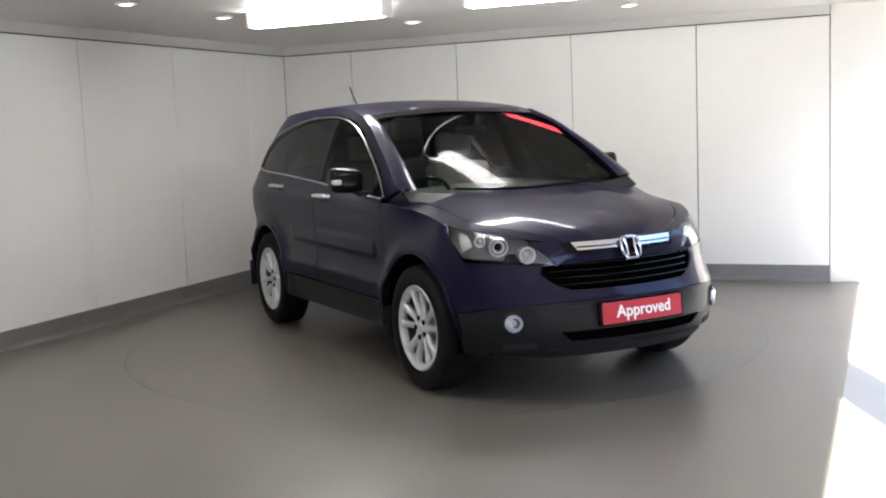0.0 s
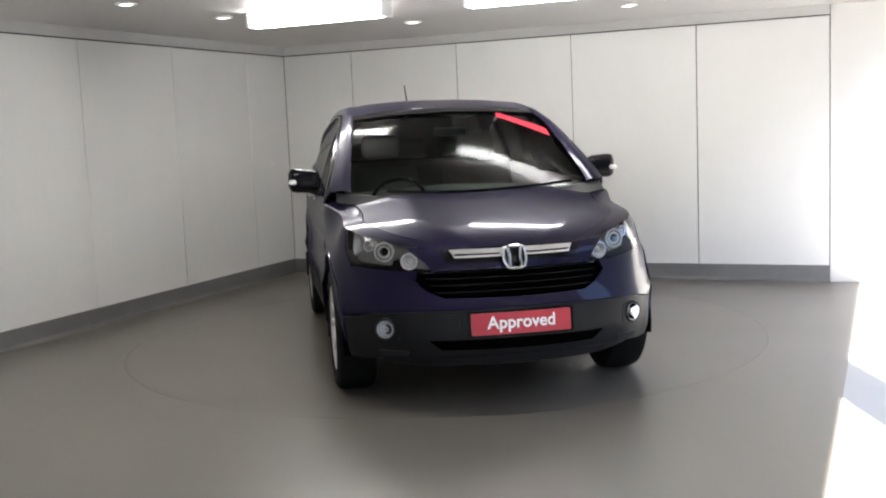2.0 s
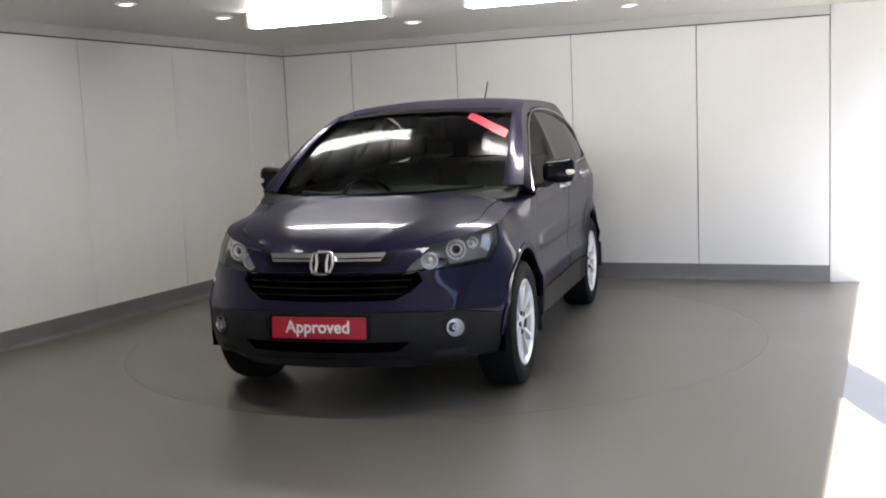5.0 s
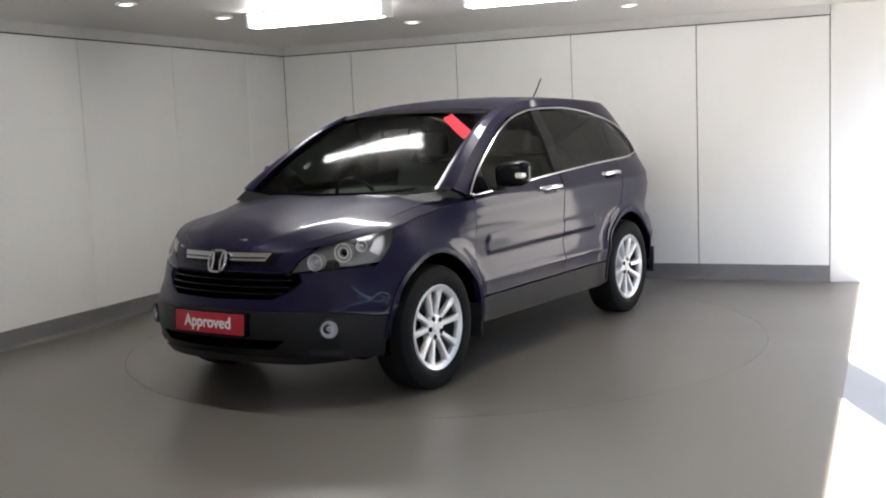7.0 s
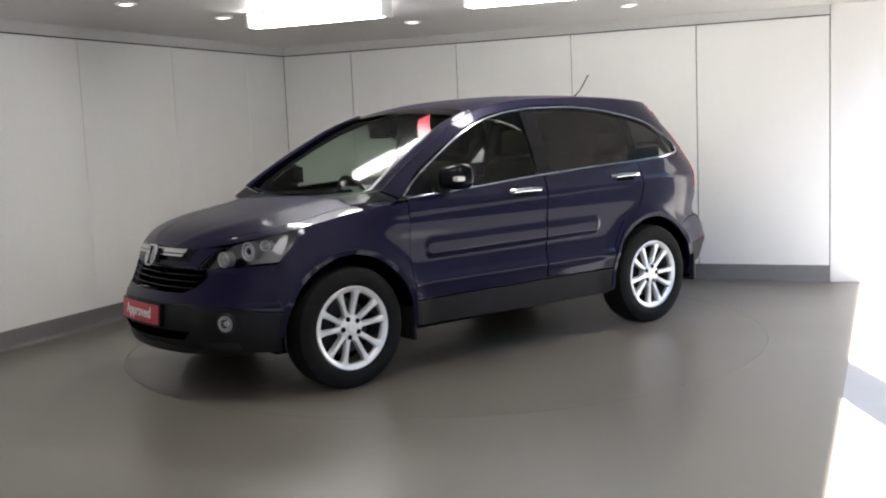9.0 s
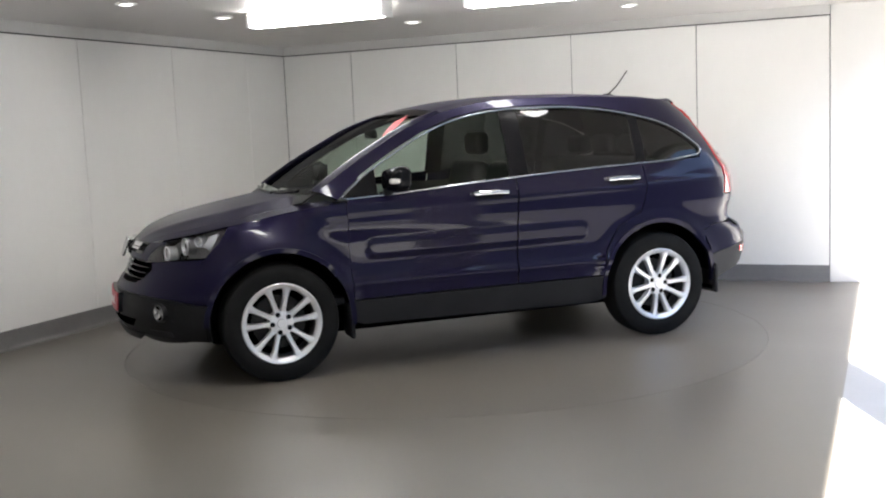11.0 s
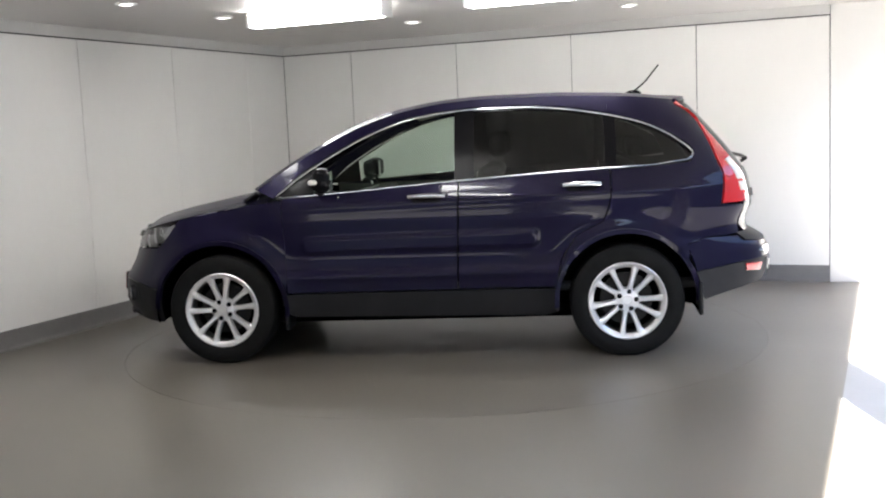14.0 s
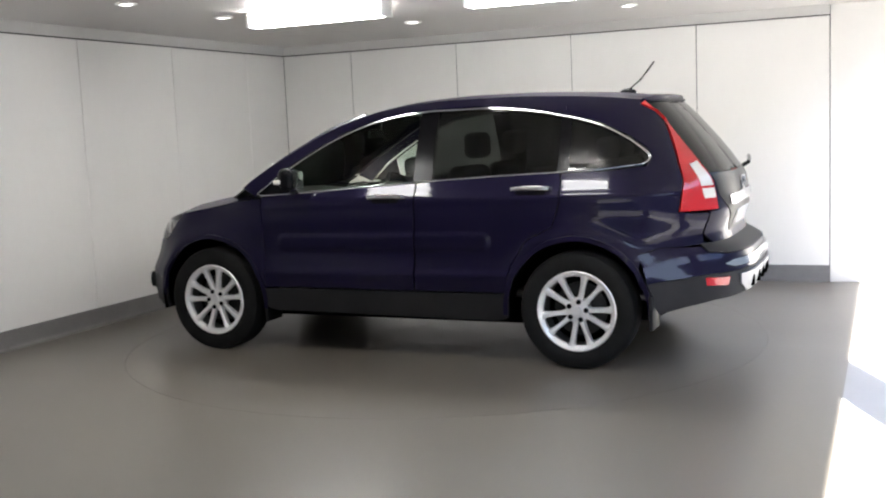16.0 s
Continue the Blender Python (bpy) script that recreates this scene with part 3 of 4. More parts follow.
    both(car, "wing_top", M_PAINT, lambda: grid([hood_row(x, 0.866, 1.0, 6) for x in np.linspace(0.96, 2.04, 30).tolist()]))

    # windscreen between the pillars
    def screen_row(x, q0, q1, n, sink=0.0):
        z = roof_z(x)
        w = ring(u_side(x, z), z).y
        return [Vector((x + 0.10 * (1 - abs(q) ** 2.6) * min(1, (x + 0.35) / 1.0) - sink, w * q, z + (0.04 - 0.10 * max(0, min(1, (x - 0.15) / 0.9)) ** 1.3) * (1 - q * q) - sink)) for q in [q0 + (q1 - q0) * i / n for i in range(n + 1)]]
    edge = lambda x: 0.93 - 0.055 * (x - 0.16) / 0.88
    sx = np.linspace(1.04, 0.16, 22).tolist()
    part("windscreen", grid([screen_row(x, -edge(x), edge(x), 20, 0.013) for x in sx]), M_GLASS, car, "green-tinted windscreen")
    both(car, "front_pillar", M_PAINT, lambda: grid([[p + Vector((0.014, 0, 0.012)) * math.sin(math.pi * min(1, i / 5 + 0.12)) for i, p in enumerate(screen_row(x, edge(x) - 0.012, 1.0, 5))] for x in sx]), "dark indigo windscreen pillar")
    part("screen_border", grid([screen_row(x, -edge(x), edge(x), 20, 0.002) for x in (0.24, 0.20, 0.16)]), M_BLACK, car, "black printed band")
    part("scuttle", thick(grid([[v + Vector((dx, 0, dz)) for v in screen_row(1.04, -0.97, 0.97, 24)] for dx, dz in ((0.0, -0.004), (0.05, -0.035), (0.09, -0.06))]), 0.01), M_PLASTIC, car, "black plastic scuttle panel")
    for y0, y1, dx in ((0.05, 0.62, 0.0), (-0.52, 0.08, 0.02)):
        row = screen_row(1.02, y0 / 0.84, y1 / 0.84, 12)
        w = part("wiper", tube([p + Vector((0.03 + dx, 0, 0.012)) for p in row], 0.009, n=6), M_BLACK, car, "black wiper arm")

    # roof with two long channels
    def roof_row(x, n=28):
        z = roof_z(x)
        w = ring(u_side(x, z), z).y
        out = []
        for i in range(n + 1):
            q = -1 + 2 * i / n
            zz = z + 0.035 * (1 - abs(q) ** 2.4) - 0.006 * math.exp(-((abs(q) - 0.86) / 0.04) ** 2)
            out.append(Vector((x + 0.10 * (1 - abs(q) ** 2.6) * (max(0, min(1, (x + 0.35) / 1.0)) if x > -0.35 else 0) - (0.07 * (1 - q * q) if x < -1.6 else 0), w * q, zz)))
        return out
    part("roof", thick(grid([roof_row(x) for x in np.linspace(0.16, -1.70, 34).tolist()]), 0.02), M_PAINT, car)
    part("headliner", grid([[Vector((p.x, p.y * 0.93, p.z - 0.045)) for p in roof_row(x, 14)] for x in np.linspace(0.13, -1.6, 14).tolist()]), M_LINER, car, "pale fabric headliner")
    ab = Vector((-1.44, 0.0, 1.662))
    mast = part("antenna", tube([ab + Vector((0.04, 0, 0.0)), ab + Vector((-0.02, 0, 0.025)), Vector((-1.52, 0, 1.735)), Vector((-1.615, 0, 1.85))], 0.0055, n=6), M_BLACK, car, "slim black roof antenna")
    bm = bmesh.new()
    bmesh.ops.create_uvsphere(bm, u_segments=16, v_segments=8, radius=1, matrix=Matrix.Translation(ab) @ Matrix.Diagonal((0.055, 0.022, 0.024, 1)))
    part("base", bm, M_BLACK, mast)
    part("spoiler", mirrored(sheet(tail((0.0, 1.632), (0.0, 1.602), (0.45, 1.596), (0.515, 1.592), (0.53, 1.606), (0.4, 1.625)), lambda u, z: ring(u, z) + Vector((-0.02, 0, 0)), depth=0.02)), M_PAINT, car, "roof spoiler over the rear window")

    # nose: bonnet lip panel, lower grille, bumper
    nosep = nose((0.0, 0.834), (0.0, 0.752), (0.40, 0.748), (0.415, 0.735), (0.45, 0.787), (0.53, 0.864))
    part("grille_surround", mirrored(sheet(nosep, ring, depth=0.02)), M_PAINT, car)
    grl = nose((0.0, 0.752), (0.0, 0.612), (0.37, 0.616), (0.45, 0.650), (0.505, 0.70), (0.47, 0.738), (0.40, 0.748))
    g = part("grille", mirrored(sheet(grl, lambda u, z: ring(u, z) - Vector((0.04, 0, 0)), depth=0.01)), M_DARK, car, "black lower grille")
    for z in (0.638, 0.672, 0.706, 0.738):
        ys = [0.425 * k / 12 * (1 + (z - 0.638) * 0.9) for k in range(-12, 13)]
        pts = [Vector((ring(u_nose(abs(y), z), z).x - 0.016, y, z)) for y in ys]
        part("slat", tube(pts, 0.010, n=8, flat=0.6), M_BLACK, g)
    # bright bar with the maker's badge as a plain shape
    part("grille_recess", mirrored(sheet(nose((0.0, 0.858), (0.0, 0.782), (0.34, 0.782), (0.375, 0.850)), ring, depth=0.008, lift=0.003)), M_BLACK, car, "black recess round the bright bar")
    bar = part("grille_bar", mirrored(sheet(nose((0.0, 0.842), (0.0, 0.802), (0.30, 0.800), (0.325, 0.842)), ring, depth=0.02, lift=0.022)), M_CHROME, car, "bright chrome grille bar")
    both(car, "groove", M_BLACK, lambda: sheet(nose((0.07, 0.821), (0.07, 0.816), (0.30, 0.816), (0.302, 0.821)), ring, depth=0.004, lift=0.0235), "", [bar, bar])
    bx = nose_x(0.81) + 0.042
    fr = [(-0.052, 0.862), (0.052, 0.862), (0.062, 0.80), (0.045, 0.752), (-0.045, 0.752), (-0.062, 0.80)]
    badge = part("badge", tube([Vector((bx - (z - 0.81) * 0.35, y, z)) for y, z in rounded(fr, 0.025)], 0.0085, True, 8), M_CHROME, car, "plain chrome badge")
    for s in (-1, 1):
        part("upright", tube([Vector((bx - (z - 0.81) * 0.35, s * y, z)) for y, z in ((0.034, 0.852), (0.026, 0.81), (0.031, 0.762))], 0.009, n=6), M_CHROME, badge)
    part("backing", box(bx - 0.035, -0.055, 0.76, bx - 0.012, 0.055, 0.855, 0.01), M_BLACK, badge)

    up_b = nose((0.0, 0.608), (0.0, 0.562), (0.45, 0.556)) + nose((0.62, 0.545)) + side((1.93, 0.535), (1.80, 0.505), (1.733, 0.498), (1.785, 0.70), (1.74, 0.766)) + nose((0.62, 0.752), (0.49, 0.742), (0.51, 0.70), (0.455, 0.648), (0.375, 0.612))
    part("front_bumper", mirrored(sheet(up_b, ring, depth=0.015)), M_PAINT, car, "indigo upper front bumper")
    lo_b = nose((0.0, 0.558), (0.0, 0.31), (0.45, 0.31), (0.66, 0.295)) + side((1.85, 0.28), (1.722, 0.28), (1.728, 0.492), (1.80, 0.50), (1.93, 0.53)) + nose((0.62, 0.541), (0.45, 0.552))
    bl = part("bumper_lower", mirrored(sheet(lo_b, ring, depth=0.015)), M_PLASTIC, car, "charcoal plastic lower bumper")
    part("air_intake", mirrored(sheet(nose((0.0, 0.408), (0.0, 0.352), (0.40, 0.352), (0.46, 0.400)), ring, depth=0.01, lift=0.004)), M_DARK, bl, "black air intake")
    part("skid_lip", mirrored(sheet(nose((0.0, 0.325), (0.0, 0.275), (0.42, 0.275), (0.50, 0.31)), ring, depth=0.02, lift=0.016)), M_PLASTIC, bl)
    part("spoiler_lip", mirrored(sheet(nose((0.0, 0.312), (0.0, 0.24), (0.5, 0.24), (0.70, 0.26), (0.68, 0.296), (0.45, 0.31)), lambda u, z: ring(u, z) - Vector((0.06, 0.02, 0)), depth=0.01)), M_PLASTIC, bl)
    part("tow_cover", flip(sheet(rounded(nose((0.31, 0.45), (0.31, 0.53), (0.42, 0.53), (0.42, 0.45)), 0.012), ring, depth=0.006, lift=0.003)), M_PLASTIC, bl)
    both(car, "corner_lip", M_GREY, lambda: sheet(rounded(nose((0.56, 0.315), (0.56, 0.345), (0.70, 0.34), (0.70, 0.305)), 0.01), ring, depth=0.006, lift=0.006), "", [bl, bl])
    both(car, "fog_recess", M_PLASTIC, lambda: sheet(rounded(nose((0.595, 0.395), (0.595, 0.512), (0.735, 0.505), (0.735, 0.390)), 0.055), ring, depth=0.004, lift=0.002), "", [bl, bl])
    for s in (1, -1):
        fp = ring(u_nose(0.667, 0.455), 0.455)
        nrm = Vector((0.88, 0.47 * 1, 0)).normalized()
        rot = Vector((1, 0, 0)).rotation_difference(nrm).to_matrix().to_4x4()
        def place(bm):
            bmesh.ops.transform(bm, matrix=Matrix.Translation(fp) @ rot, verts=bm.verts[:])
            return flip(bm) if s < 0 else bm
        lamp = part("fog_lamp", place(spun([(0.056, -0.03), (0.058, 0.014), (0.053, 0.020), (0.046, 0.012), (0.0, -0.012)], "X", 28)), M_PLASTIC, car, "round fog lamp")
        part("reflector", place(spun([(0.0, -0.004), (0.012, 0.010), (0.018, 0.0), (0.030, 0.004), (0.046, 0.018), (0.046, -0.02)], "X", 28)), M_SILVER, lamp)
        part("lens", place(spun([(0.047, 0.016), (0.03, 0.024), (0.0, 0.027)], "X", 28)), M_LENS, lamp)

    # show plate in place of the number plate
    px = nose_x(0.485) + 0.002
    def bent(y, z):
        return Vector((px + 0.014 - 0.18 * y * y - (z - 0.485) * 0.08, y, z))
    plate = part("show_plate", sheet(rounded([(-0.26, 0.4295), (0.26, 0.4295), (0.26, 0.5405), (-0.26, 0.5405)], 0.008), bent, depth=0.006), M_REDP, car, "red plate with white lettering")
    cu = bpy.data.curves.new("lettering", "FONT")
    cu.body, cu.size, cu.extrude, cu.align_x, cu.offset = "Approved", 0.088, 0.0008, "CENTER", 0.0016
    tmp = new("lettering_source", cu)
    dg = bpy.context.evaluated_depsgraph_get()
    tm = bpy.data.meshes.new_from_object(tmp.evaluated_get(dg))
    bpy.data.objects.remove(tmp)
    bm = bmesh.new()
    bm.from_mesh(tm)
    for v in bm.verts:
        y, z, o = v.co.x * 1.0, v.co.y + 0.462, v.co.z
        v.co = bent(y, z) + Vector((0.003 + o, 0, 0))
    part("lettering", bm, M_SIGNW, plate, "white word Approved", 0)
    part("holder", sheet(rounded([(-0.275, 0.42), (0.275, 0.42), (0.275, 0.548), (-0.275, 0.548)], 0.01), lambda y, z: bent(y, z) - Vector((0.006, 0, 0)), depth=0.03), M_BLACK, plate)

    # headlamps: housing, reflectors, clear lens
    lamp_o = nose((0.42, 0.733), (0.455, 0.785), (0.535, 0.862)) + side((1.74, 0.918), (1.60, hood_e(1.60) - 0.002), (1.655, 0.86), (1.74, 0.772)) + nose((0.62, 0.757))
    for s in (0, 1):
        fl = (lambda b: flip(b)) if s else (lambda b: b)
        hl = part("headlamp", fl(sheet(lamp_o, lambda u, z: ring(u, z) - Vector((0.11, 0.055, 0)), depth=0.01)), M_LAMPBODY, car, "clear headlamp with round reflectors")
        part("lens", fl(sheet(inset(lamp_o, 0.002), ring, depth=0)), M_LENS, hl, "clear curved lens")
        for y, z, r, dark in ((0.655, 0.836, 0.052, True), (0.535, 0.790, 0.044, False), (0.735, 0.866, 0.030, False)):
            p = ring(u_nose(y, z), z)
            c = p - Vector((0.075, 0.02, 0)) if y < 0.7 else p - Vector((0.05, 0.035, 0))
            def put(bm):
                bmesh.ops.transform(bm, matrix=Matrix.Translation(c) @ Matrix.Rotation(radians(14 if y < 0.7 else 38), 4, "Z"), verts=bm.verts[:])
                return fl(bm)
            rf = part("reflector", put(spun([(r * 0.34, -0.004), (r * 0.42, -0.016), (r * 0.66, -0.008), (r * 0.70, 0.010), (r * 0.78, 0.012), (r * 0.82, 0.004), (r, 0.012), (r * 1.02, -0.03)], "X", 32)), M_LAMPBODY if dark else M_SILVER, hl, "round reflector")
            circle = lambda q, h: [Vector((h, q * math.cos(a), q * math.sin(a))) for a in [2 * math.pi * k / 36 for k in range(36)]]
            part("outer_ring", put(tube(circle(r * 0.94, 0.022), r * 0.10, True, 8)), M_RING, rf, "bright ring")
            if dark:
                part("inner_ring", put(tube(circle(r * 0.56, 0.018), r * 0.11, True, 8)), M_RING, rf, "bright ring")
            part("bulb_lens", put(spun([(r * 0.40, -0.02), (r * 0.37, 0.008), (r * 0.22, 0.018), (0.0, 0.021)], "X", 24)), M_BLACK if dark else M_CLEARL, rf)
        part("side_reflector", fl(sheet(side((1.71, 0.81), (1.675, 0.87), (1.655, 0.915), (1.70, 0.90), (1.75, 0.84)), lambda u, z: ring(u, z) - Vector((0.02, 0.03, 0)), depth=0.006)), M_SILVER, hl)

    # sills and mud flaps
    sill = [(0.895, 0.45), (0.885, 0.33), (0.80, 0.295), (-0.80, 0.275), (-0.885, 0.30), (-0.893, 0.45)]
    both(car, "sill", M_PLASTIC, lambda: P(side(*sill), 0.02, 0.002, lift=0.004), "charcoal plastic sill cladding")
    both(car, "mud_flap", M_PLASTIC, lambda: box(0.862, 0.72, 0.215, 0.885, 0.905, 0.42, 0.008))
    both(car, "mud_flap", M_PLASTIC, lambda: box(-1.775, 0.72, 0.255, -1.75, 0.91, 0.46, 0.008))
    # tail lamps
    red_o = side((-1.648, 1.572)) + tail((0.52, 1.592), (0.54, 1.48), (0.578, 1.33), (0.588, 1.24), (0.598, 1.10), (0.598, 0.94)) + side((-1.912, 0.94), (-1.893, 1.225), (-1.868, 1.30), (-1.830, 1.39), (-1.785, 1.475), (-1.730, 1.53))
    cl_o = tail((0.662, 1.205), (0.606, 1.222), (0.614, 1.08), (0.69, 1.08))
    cl_p = tail((0.692, 1.066), (0.614, 1.066), (0.614, 1.01), (0.69, 1.01))
    def red():
        return sheet(inset(red_o, 0.002), ring, step=0.04, depth=0.02, lift=0.006)
    tl = both(car, "tail_lamp", M_RED, red, "tall red tail lamp")
    both(car, "reverse_lens", M_CLEARL, lambda: sheet(cl_o, ring, step=0.03, depth=0.008, lift=0.010), "clear reversing lens", tl)
    both(car, "indicator_lens", M_CLEARL, lambda: sheet(cl_p, ring, step=0.03, depth=0.008, lift=0.010), "clear indicator lens", tl)
    # tailgate
    tg = part("tailgate", mirrored(sheet(tail((0.0, 1.145), (0.0, 0.745), (0.60, 0.745), (0.66, 0.80), (0.655, 0.93), (0.594, 0.94), (0.594, 1.10), (0.586, 1.15)), ring, depth=0.02)), M_PAINT, car, "indigo tailgate")
    part("rear_window", mirrored(sheet(tail((0.0, 1.60), (0.0, 1.15), (0.582, 1.155), (0.583, 1.24), (0.572, 1.33), (0.534, 1.48), (0.515, 1.59)), ring, depth=0.004)), M_BLACK, tg, "dark rear window")
    # dull black sheet, keeps bright reflections off the upper tailgate
    part("dark_sheet", mirrored(sheet(tail((0.0, 1.145), (0.0, 0.79), (0.34, 0.79), (0.42, 0.9), (0.575, 1.02), (0.58, 1.145)), ring, depth=0.01, lift=0.004)), M_PLASTIC, tg)
    part("plate", mirrored(sheet(tail((0.0, 0.915), (0.0, 0.81), (0.255, 0.81), (0.255, 0.915)), ring, depth=0.004, lift=0.010)), M_CLEARL, tg, "pale rear plate")
    part("chrome_strip", mirrored(sheet(tail((0.0, 1.02), (0.0, 0.955), (0.44, 0.955), (0.46, 1.01)), ring, depth=0.02, lift=0.018)), M_CHROME, tg, "chrome strip over the plate")
    bxr = tail_x(1.06) - 0.012
    part("badge", tube([Vector((bxr, y, z)) for y, z in rounded([(-0.05, 1.10), (0.05, 1.10), (0.058, 1.06), (0.042, 1.025), (-0.042, 1.025), (-0.058, 1.06)], 0.02)], 0.008, True, 6), M_CHROME, tg, "plain chrome badge")
    rw = part("rear_wiper", tube([Vector((-2.165, 0.0, 1.165)), Vector((-2.20, 0.0, 1.185)), Vector((-2.19, -0.12, 1.20)), Vector((-2.155, -0.36, 1.212))], 0.013, n=6), M_BLACK, tg)
    # rear bumper
    ub = tail((0.0, 0.728), (0.0, 0.585), (0.5, 0.585)) + side((-2.05, 0.575), (-1.74, 0.53), (-1.70, 0.66), (-1.69, 0.695), (-1.80, 0.73)) + tail((0.75, 0.728))
    part("rear_bumper", mirrored(sheet(ub, ring, depth=0.015)), M_PAINT, car, "indigo upper rear bumper")
    lb = tail((0.0, 0.58), (0.0, 0.43), (0.45, 0.43), (0.70, 0.415)) + side((-1.95, 0.385), (-1.80, 0.345), (-1.765, 0.40), (-1.742, 0.525), (-2.05, 0.57)) + tail((0.5, 0.58))
    rb = part("rear_bumper_lower", mirrored(sheet(lb, ring, depth=0.015)), M_GREY, car, "grey plastic lower rear bumper")
    part("skid_plate", mirrored(sheet(tail((0.0, 0.56), (0.0, 0.44), (0.44, 0.44), (0.56, 0.50), (0.58, 0.56)), ring, step=0.05, depth=0.01, lift=0.012)), M_SKID, rb, "silver rear skid plate")
    part("bright_strip", mirrored(sheet(tail((0.0, 0.655), (0.0, 0.62), (0.62, 0.605), (0.68, 0.625), (0.62, 0.645)), ring, step=0.05, depth=0.01, lift=0.010)), M_CHROME, rb, "bright bumper strip")
    part("step_pad", mirrored(sheet(tail((0.0, 0.745), (0.0, 0.685), (0.62, 0.685), (0.72, 0.70), (0.70, 0.742)), ring, step=0.05, depth=0.01, lift=0.006)), M_PLASTIC, rb, "black step pad")
    for y in (-0.36, -0.18, 0.0, 0.18, 0.36):
        part("slot", box(tail_x(0.5) + 0.45 * (abs(y) / 0.9) ** 4 - 0.02, y - 0.03, 0.455, tail_x(0.5) + 0.45 * (abs(y) / 0.9) ** 4 + 0.05, y + 0.03, 0.53, 0.006), M_DARK, rb)
    both(car, "reflector", M_RED, lambda: sheet(tail((0.66, 0.55), (0.66, 0.50), (0.76, 0.51), (0.77, 0.555)), ring, depth=0.01, lift=0.006), "red rear reflector", [rb, rb])

    # handles and mirrors
    for x, z, doors in ((-0.07, 1.055, door_f), (-1.045, 1.094, door_r)):
        both(car, "handle", M_CHROME, lambda: tube([ring(x + dx, z + dz, o) for dx, dz, o in ((0.13, -0.002, 0.0), (0.115, 0, 0.03), (0.05, 0.004, 0.042), (-0.05, 0.004, 0.042), (-0.115, 0, 0.03), (-0.13, -0.002, 0.0))], 0.0145, n=8, flat=0.7), "chrome door handle", doors)
        # flat black patch painted behind the handle for the shade of its hollow
        both(car, "handle_shade", M_BLACK, lambda: sheet(rounded(side((x + 0.10, z + 0.018), (x - 0.09, z + 0.018), (x - 0.09, z - 0.04), (x + 0.10, z - 0.04)), 0.025), ring, depth=0.004, lift=0.0015), "", doors)
    def mirror_shell():
        bm = bmesh.new()
        bmesh.ops.create_cube(bm, size=1, matrix=Matrix.Translation((0.60, 0.985, 1.175)) @ Matrix.Diagonal((0.12, 0.20, 0.155, 1)))
        bmesh.ops.bevel(bm, geom=bm.edges[:], offset=0.045, segments=4, affect="EDGES", profile=0.5)
        for v in bm.verts:
            k = (v.co.y - 0.885) / 0.2
            v.co.x -= 0.045 * k * k
            v.co.z += 0.012 * k
            if v.co.x > 0.6:
                v.co.z += (v.co.z - 1.175) * -0.12
        return bm
    mir = both(car, "wing_mirror", M_BLACK, mirror_shell, "gloss black door mirror")
    both(car, "bracket", M_PLASTIC, lambda: tube([Vector((0.63, 0.855, 1.09)), Vector((0.62, 0.90, 1.10)), Vector((0.60, 0.95, 1.125))], 0.03, n=10, flat=0.6), "", mir)
    both(car, "indicator", M_CLEARL, lambda: box(0.582, 1.035, 1.158, 0.648, 1.084, 1.190, 0.012), "clear turn indicator", mir)
    both(car, "mirror_glass", M_CHROME, lambda: box(0.525, 0.90, 1.115, 0.532, 1.06, 1.235, 0.003), "", mir)
    # red sticker at the top of the windscreen
    sash = lambda k, d: screen_row(0.27 + 0.25 * k + d, 0.50 + (edge(0.5) - 0.54) * k - 0.25 * d, 0.9, 1, 0.012)[0]
    part("sticker", grid([[sash(k / 10, d) for k in range(11)] for d in (-0.045, -0.015, 0.015, 0.045)]), M_REDP, car, "red corner sash inside the windscreen")

    # cabin
    part("rear_view_mirror", box(0.42, -0.115, 1.425, 0.45, 0.115, 1.485, 0.012), M_BLACK, car, "black interior mirror")
    part("cabin_floor", box(-1.9, -0.72, 0.40, 0.95, 0.72, 0.45, 0.02), M_DASH, car)
    part("dashboard", sheet([(-0.70, 0.55), (0.70, 0.55), (0.70, 1.0), (0.0, 1.03), (-0.70, 1.0)], lambda y, z: Vector((0.62 + 0.25 * max(0, z - 0.9), y, z)), depth=0.3), M_DASH, car, "dark dashboard")
    part("dash_top", grid([[Vector((x, y, 1.03 + (x - 0.6) * 0.10 - 0.05 * (y / 0.7) ** 2)) for y in np.linspace(-0.74, 0.74, 9).tolist()] for x in (0.56, 0.7, 0.9, 1.12)]), M_DASH, car)
    wh = spun([(0.0, 0.0), (0.05, 0.0), (0.05, 0.02), (0.0, 0.02)], "X", 20)
    ringpts = [Vector((0, 0.185 * math.cos(a), 0.185 * math.sin(a))) for a in [2 * math.pi * k / 28 for k in range(28)]]
    tube(ringpts, 0.015, True, 8, wh)
    for a in (0, 180, 270):
        tube([Vector((0.005, 0.03 * math.cos(radians(a)), 0.03 * math.sin(radians(a)))), Vector((0, 0.18 * math.cos(radians(a)), 0.18 * math.sin(radians(a))))], 0.014, n=6, bm=wh)
    bmesh.ops.transform(wh, matrix=Matrix.Translation((0.42, -0.36, 0.99)) @ Matrix.Rotation(radians(24), 4, "Y"), verts=wh.verts[:])
    part("steering_wheel", wh, M_BLACK, car, "black steering wheel")
    def seat(x, y, w, n=1):
        bm = box(x - 0.25, y - w / 2, 0.48, x + 0.27, y + w / 2, 0.68, 0.06, seg=3)
        b2 = bmesh.new()
        box(-0.07, -w / 2, 0.0, 0.07, w / 2, 0.62, 0.06, b2, 3)
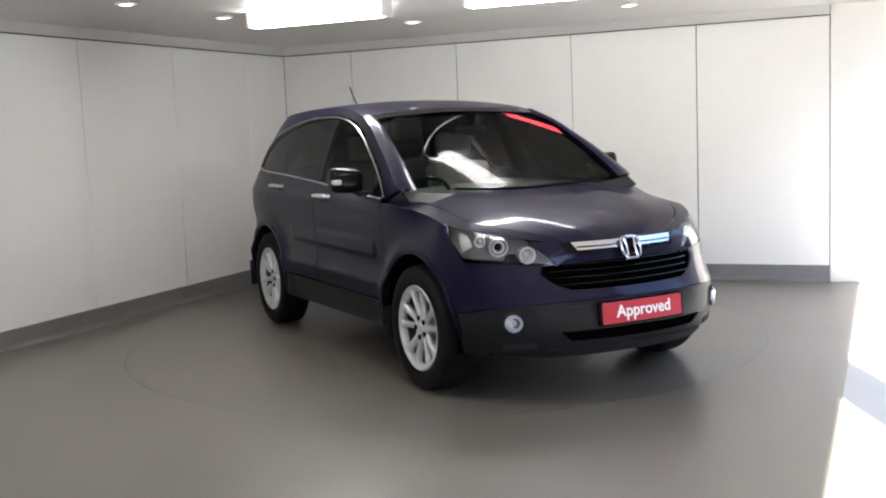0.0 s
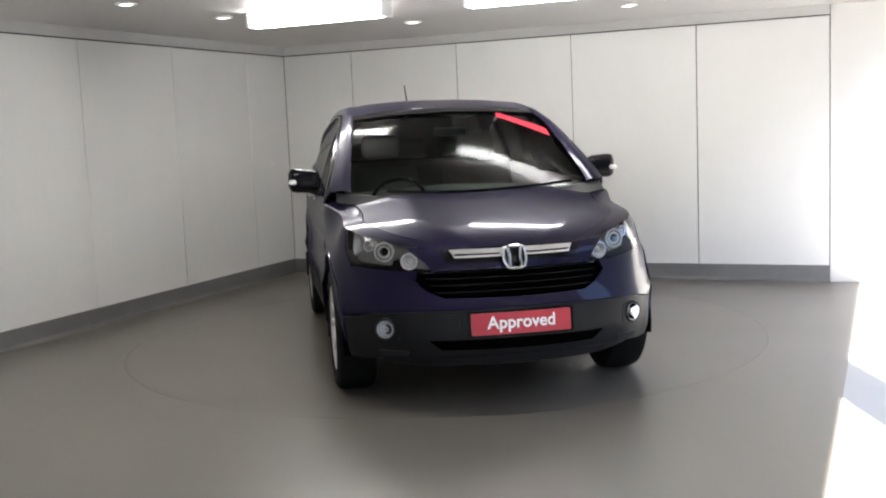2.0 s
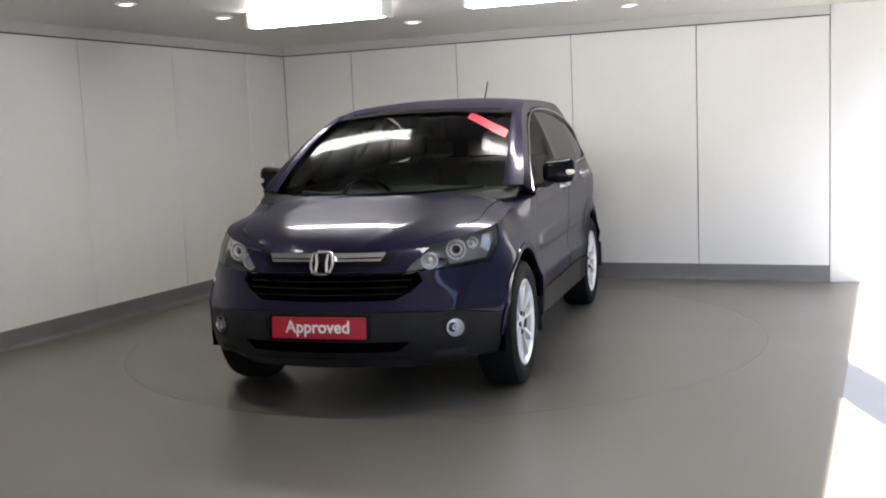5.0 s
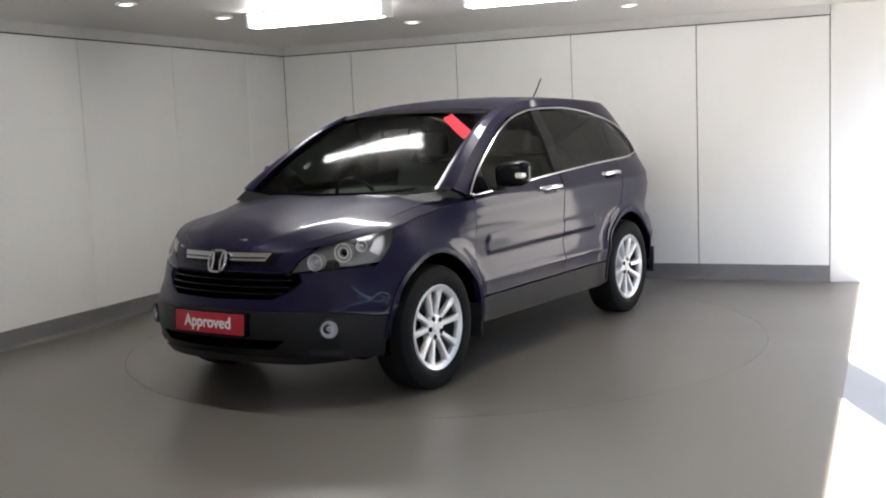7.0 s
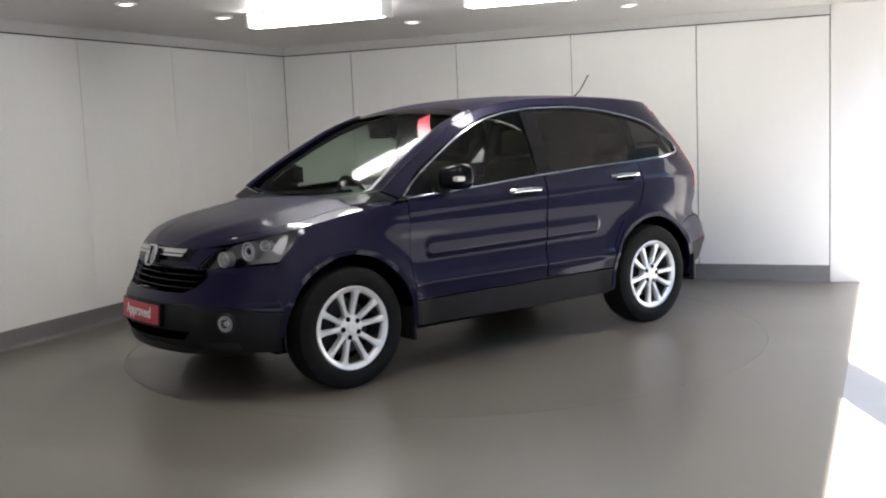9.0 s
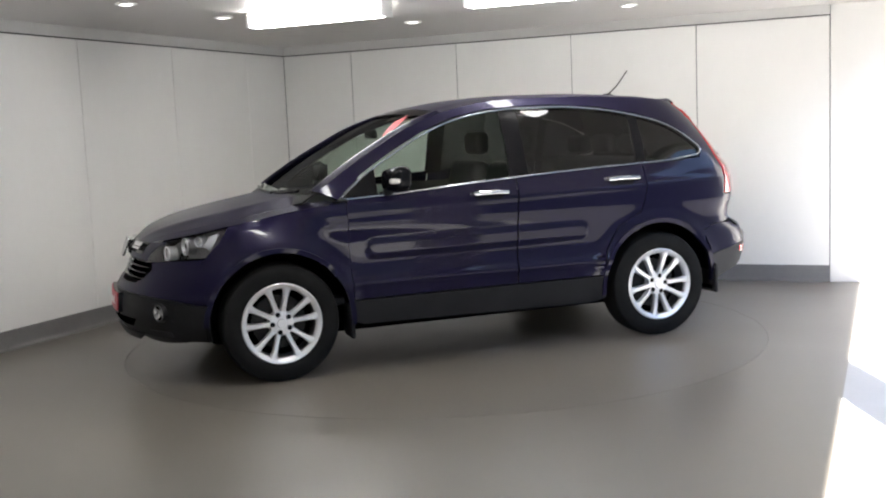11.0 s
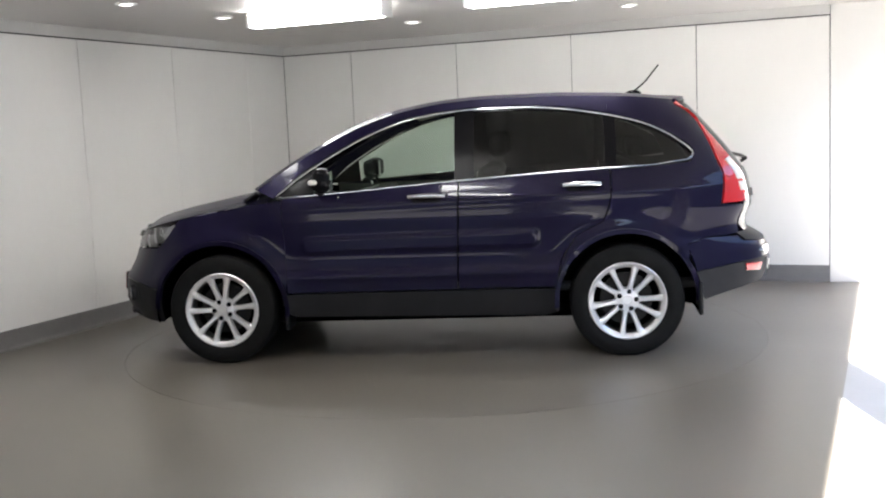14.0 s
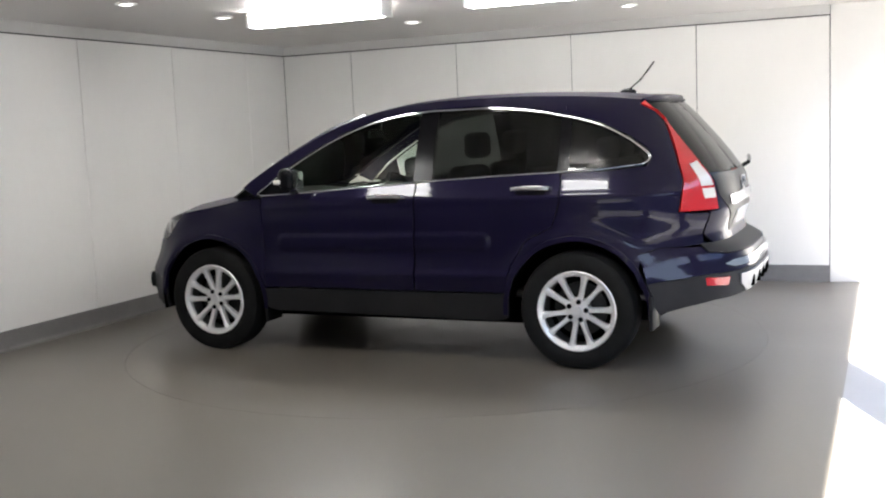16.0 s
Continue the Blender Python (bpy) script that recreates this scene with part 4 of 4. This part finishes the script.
        bmesh.ops.transform(b2, matrix=Matrix.Translation((x - 0.26, y, 0.62)) @ Matrix.Rotation(radians(-14), 4, "Y"), verts=b2.verts[:])
        tmp = bpy.data.meshes.new("tmp")
        b2.to_mesh(tmp)
        b2.free()
        bm.from_mesh(tmp)
        return bm
    for y in (0.36, -0.36):
        st = part("seat", seat(-0.05, y, 0.52), M_SEAT, car, "grey upholstered front seat")
        part("headrest", box(-0.56, y - 0.14, 1.27, -0.45, y + 0.14, 1.44, 0.045, seg=3), M_SEAT, st)
    st = part("seat", seat(-0.95, 0.0, 1.16), M_SEAT, car, "grey upholstered rear bench")
    for y in (-0.4, 0.0, 0.4):
        part("headrest", box(-1.45, y - 0.13, 1.24, -1.35, y + 0.13, 1.38, 0.04, seg=3), M_SEAT, st)
    both(car, "door_lining", M_DASH, lambda: grid([[ring(x, z) - Vector((0, 0.075, 0)) for x in np.linspace(0.84, -0.84, 12).tolist()] for z in (0.45, 0.8)] + [[ring(0.84 + (x - 0.84) * 1.57, z) - Vector((0, 0.075, 0)) for x in np.linspace(0.84, -0.84, 12).tolist()] for z in (0.83, 1.07)]))

    # wheels
    for hx in (HUB_X, -HUB_X):
        for s in (1, -1):
            w = new("wheel")
            w.parent = car
            w.location = (hx, s * 0.79, HUB_Z)
            w.rotation_euler = (0, radians(22 if hx > 0 else -12), 0 if s > 0 else math.pi)
            tagged(w, "silver ten-spoke alloy wheel with black tyre")
            wheel_parts(w)
    return car


_wheel = {}


def wheel_parts(w):
    """Tyre, rim, spokes, bolts and disc; the outer face looks to +y."""
    if not _wheel:
        R, r = 0.360, 0.238
        prof = [(r - 0.004, -0.085), (r + 0.012, -0.104), (r + 0.05, -0.113), (R - 0.035, -0.110), (R - 0.012, -0.096), (R - 0.002, -0.07), (R, -0.03), (R, 0.03), (R - 0.002, 0.07), (R - 0.012, 0.096), (R - 0.035, 0.110), (r + 0.05, 0.113), (r + 0.02, 0.108), (r + 0.008, 0.100), (r - 0.004, 0.092), (r - 0.012, 0.06), (r - 0.012, -0.06), (r - 0.004, -0.085)]
        _wheel["tyre"] = mesh_of(spun(prof, "Y", 72, cap=False), "tyre", M_TYRE)
        rp = [(r + 0.006, 0.094), (r + 0.008, 0.101), (r + 0.002, 0.105), (r - 0.016, 0.099), (r - 0.026, 0.088), (r - 0.028, 0.066), (r - 0.012, 0.055), (r + 0.006, 0.094)]
        _wheel["rim"] = mesh_of(spun(rp, "Y", 72, cap=False), "rim", M_ALLOY)
        # barrel darker than the rim: shade between the spokes put into its colour
        bp = [(r - 0.0265, 0.066), (r - 0.030, -0.08), (r - 0.020, -0.08), (r - 0.014, 0.054)]
        _wheel["barrel"] = mesh_of(spun(bp, "Y", 72, cap=False), "barrel", mat("shaded_alloy", (0.09, 0.09, 0.092), 0.45, 0.5))
        bm = spun([(0.0, 0.088), (0.026, 0.088), (0.030, 0.083), (0.058, 0.083), (0.072, 0.080), (0.078, 0.066), (0.078, 0.03), (0.0, 0.03)], "Y", 40)
        _wheel["hub"] = mesh_of(bm, "hub", M_ALLOY)
        sp = bmesh.new()
        rows = []
        for rad, half, top in ((0.062, 0.021, 0.079), (0.09, 0.0150, 0.084), (0.15, 0.0150, 0.092), (0.19, 0.0175, 0.096), (0.212, 0.024, 0.098), (0.230, 0.042, 0.099)):
            rows.append([(-half, top - 0.035, rad), (-half, top - 0.008, rad), (-half * 0.6, top, rad), (half * 0.6, top, rad), (half, top - 0.008, rad), (half, top - 0.035, rad)])
        grid(rows, sp)
        _wheel["spoke"] = mesh_of(sp, "spoke", M_ALLOY, 40)
        bm = spun([(0.0, 0.0875), (0.0145, 0.0875), (0.016, 0.086), (0.016, 0.069), (0.0, 0.069)], "Y", 10)
        _wheel["bolt"] = mesh_of(bm, "bolt", M_BLACK)
        # disc steel darkened for the shade behind the spokes
        bm = spun([(0.0, 0.0), (0.165, 0.0), (0.165, -0.02), (0.0, -0.02)], "Y", 40)
        _wheel["brake_disc"] = mesh_of(bm, "brake_disc", mat("shaded_steel", (0.02, 0.019, 0.018), 0.6, 0.3))
        # black disc added to keep the gaps between the spokes dark
        bm = spun([(0.0, -0.03), (0.232, -0.03), (0.232, -0.05), (0.0, -0.05)], "Y", 40)
        _wheel["backing"] = mesh_of(bm, "backing", M_DARK)
    for name in ("tyre", "rim", "barrel", "hub", "brake_disc", "backing"):
        o = new(name, _wheel[name])
        o.parent = w
    for k in range(10):
        o = new("spoke", _wheel["spoke"])
        o.parent = w
        # pairs of spokes, a little closer within each pair
        o.rotation_euler = (0, radians(36 * k + (2.5 if k % 2 else -2.5)), 0)
    for k in range(5):
        a = radians(72 * k + 18)
        o = new("bolt", _wheel["bolt"])
        o.parent = w
        o.location = (0.056 * math.cos(a), 0, 0.056 * math.sin(a))


car = build_car()


# ---- what moves ----
def motions():
    """The turntable carries the car round at an even pace."""
    def at(t):
        return -39.04 - 8.834 * t
    ts = [0, 2, 4, 6, 8, 10, 12, 14, 16]
    walk(disc, [(t, pose(*DISC, 0, 0, 0, at(t))) for t in ts])
    off = pose(0.0608, -0.003, 0.0)
    walk(car, [(t, pose(*DISC, 0, 0, 0, at(t)) @ off) for t in ts])


motions()
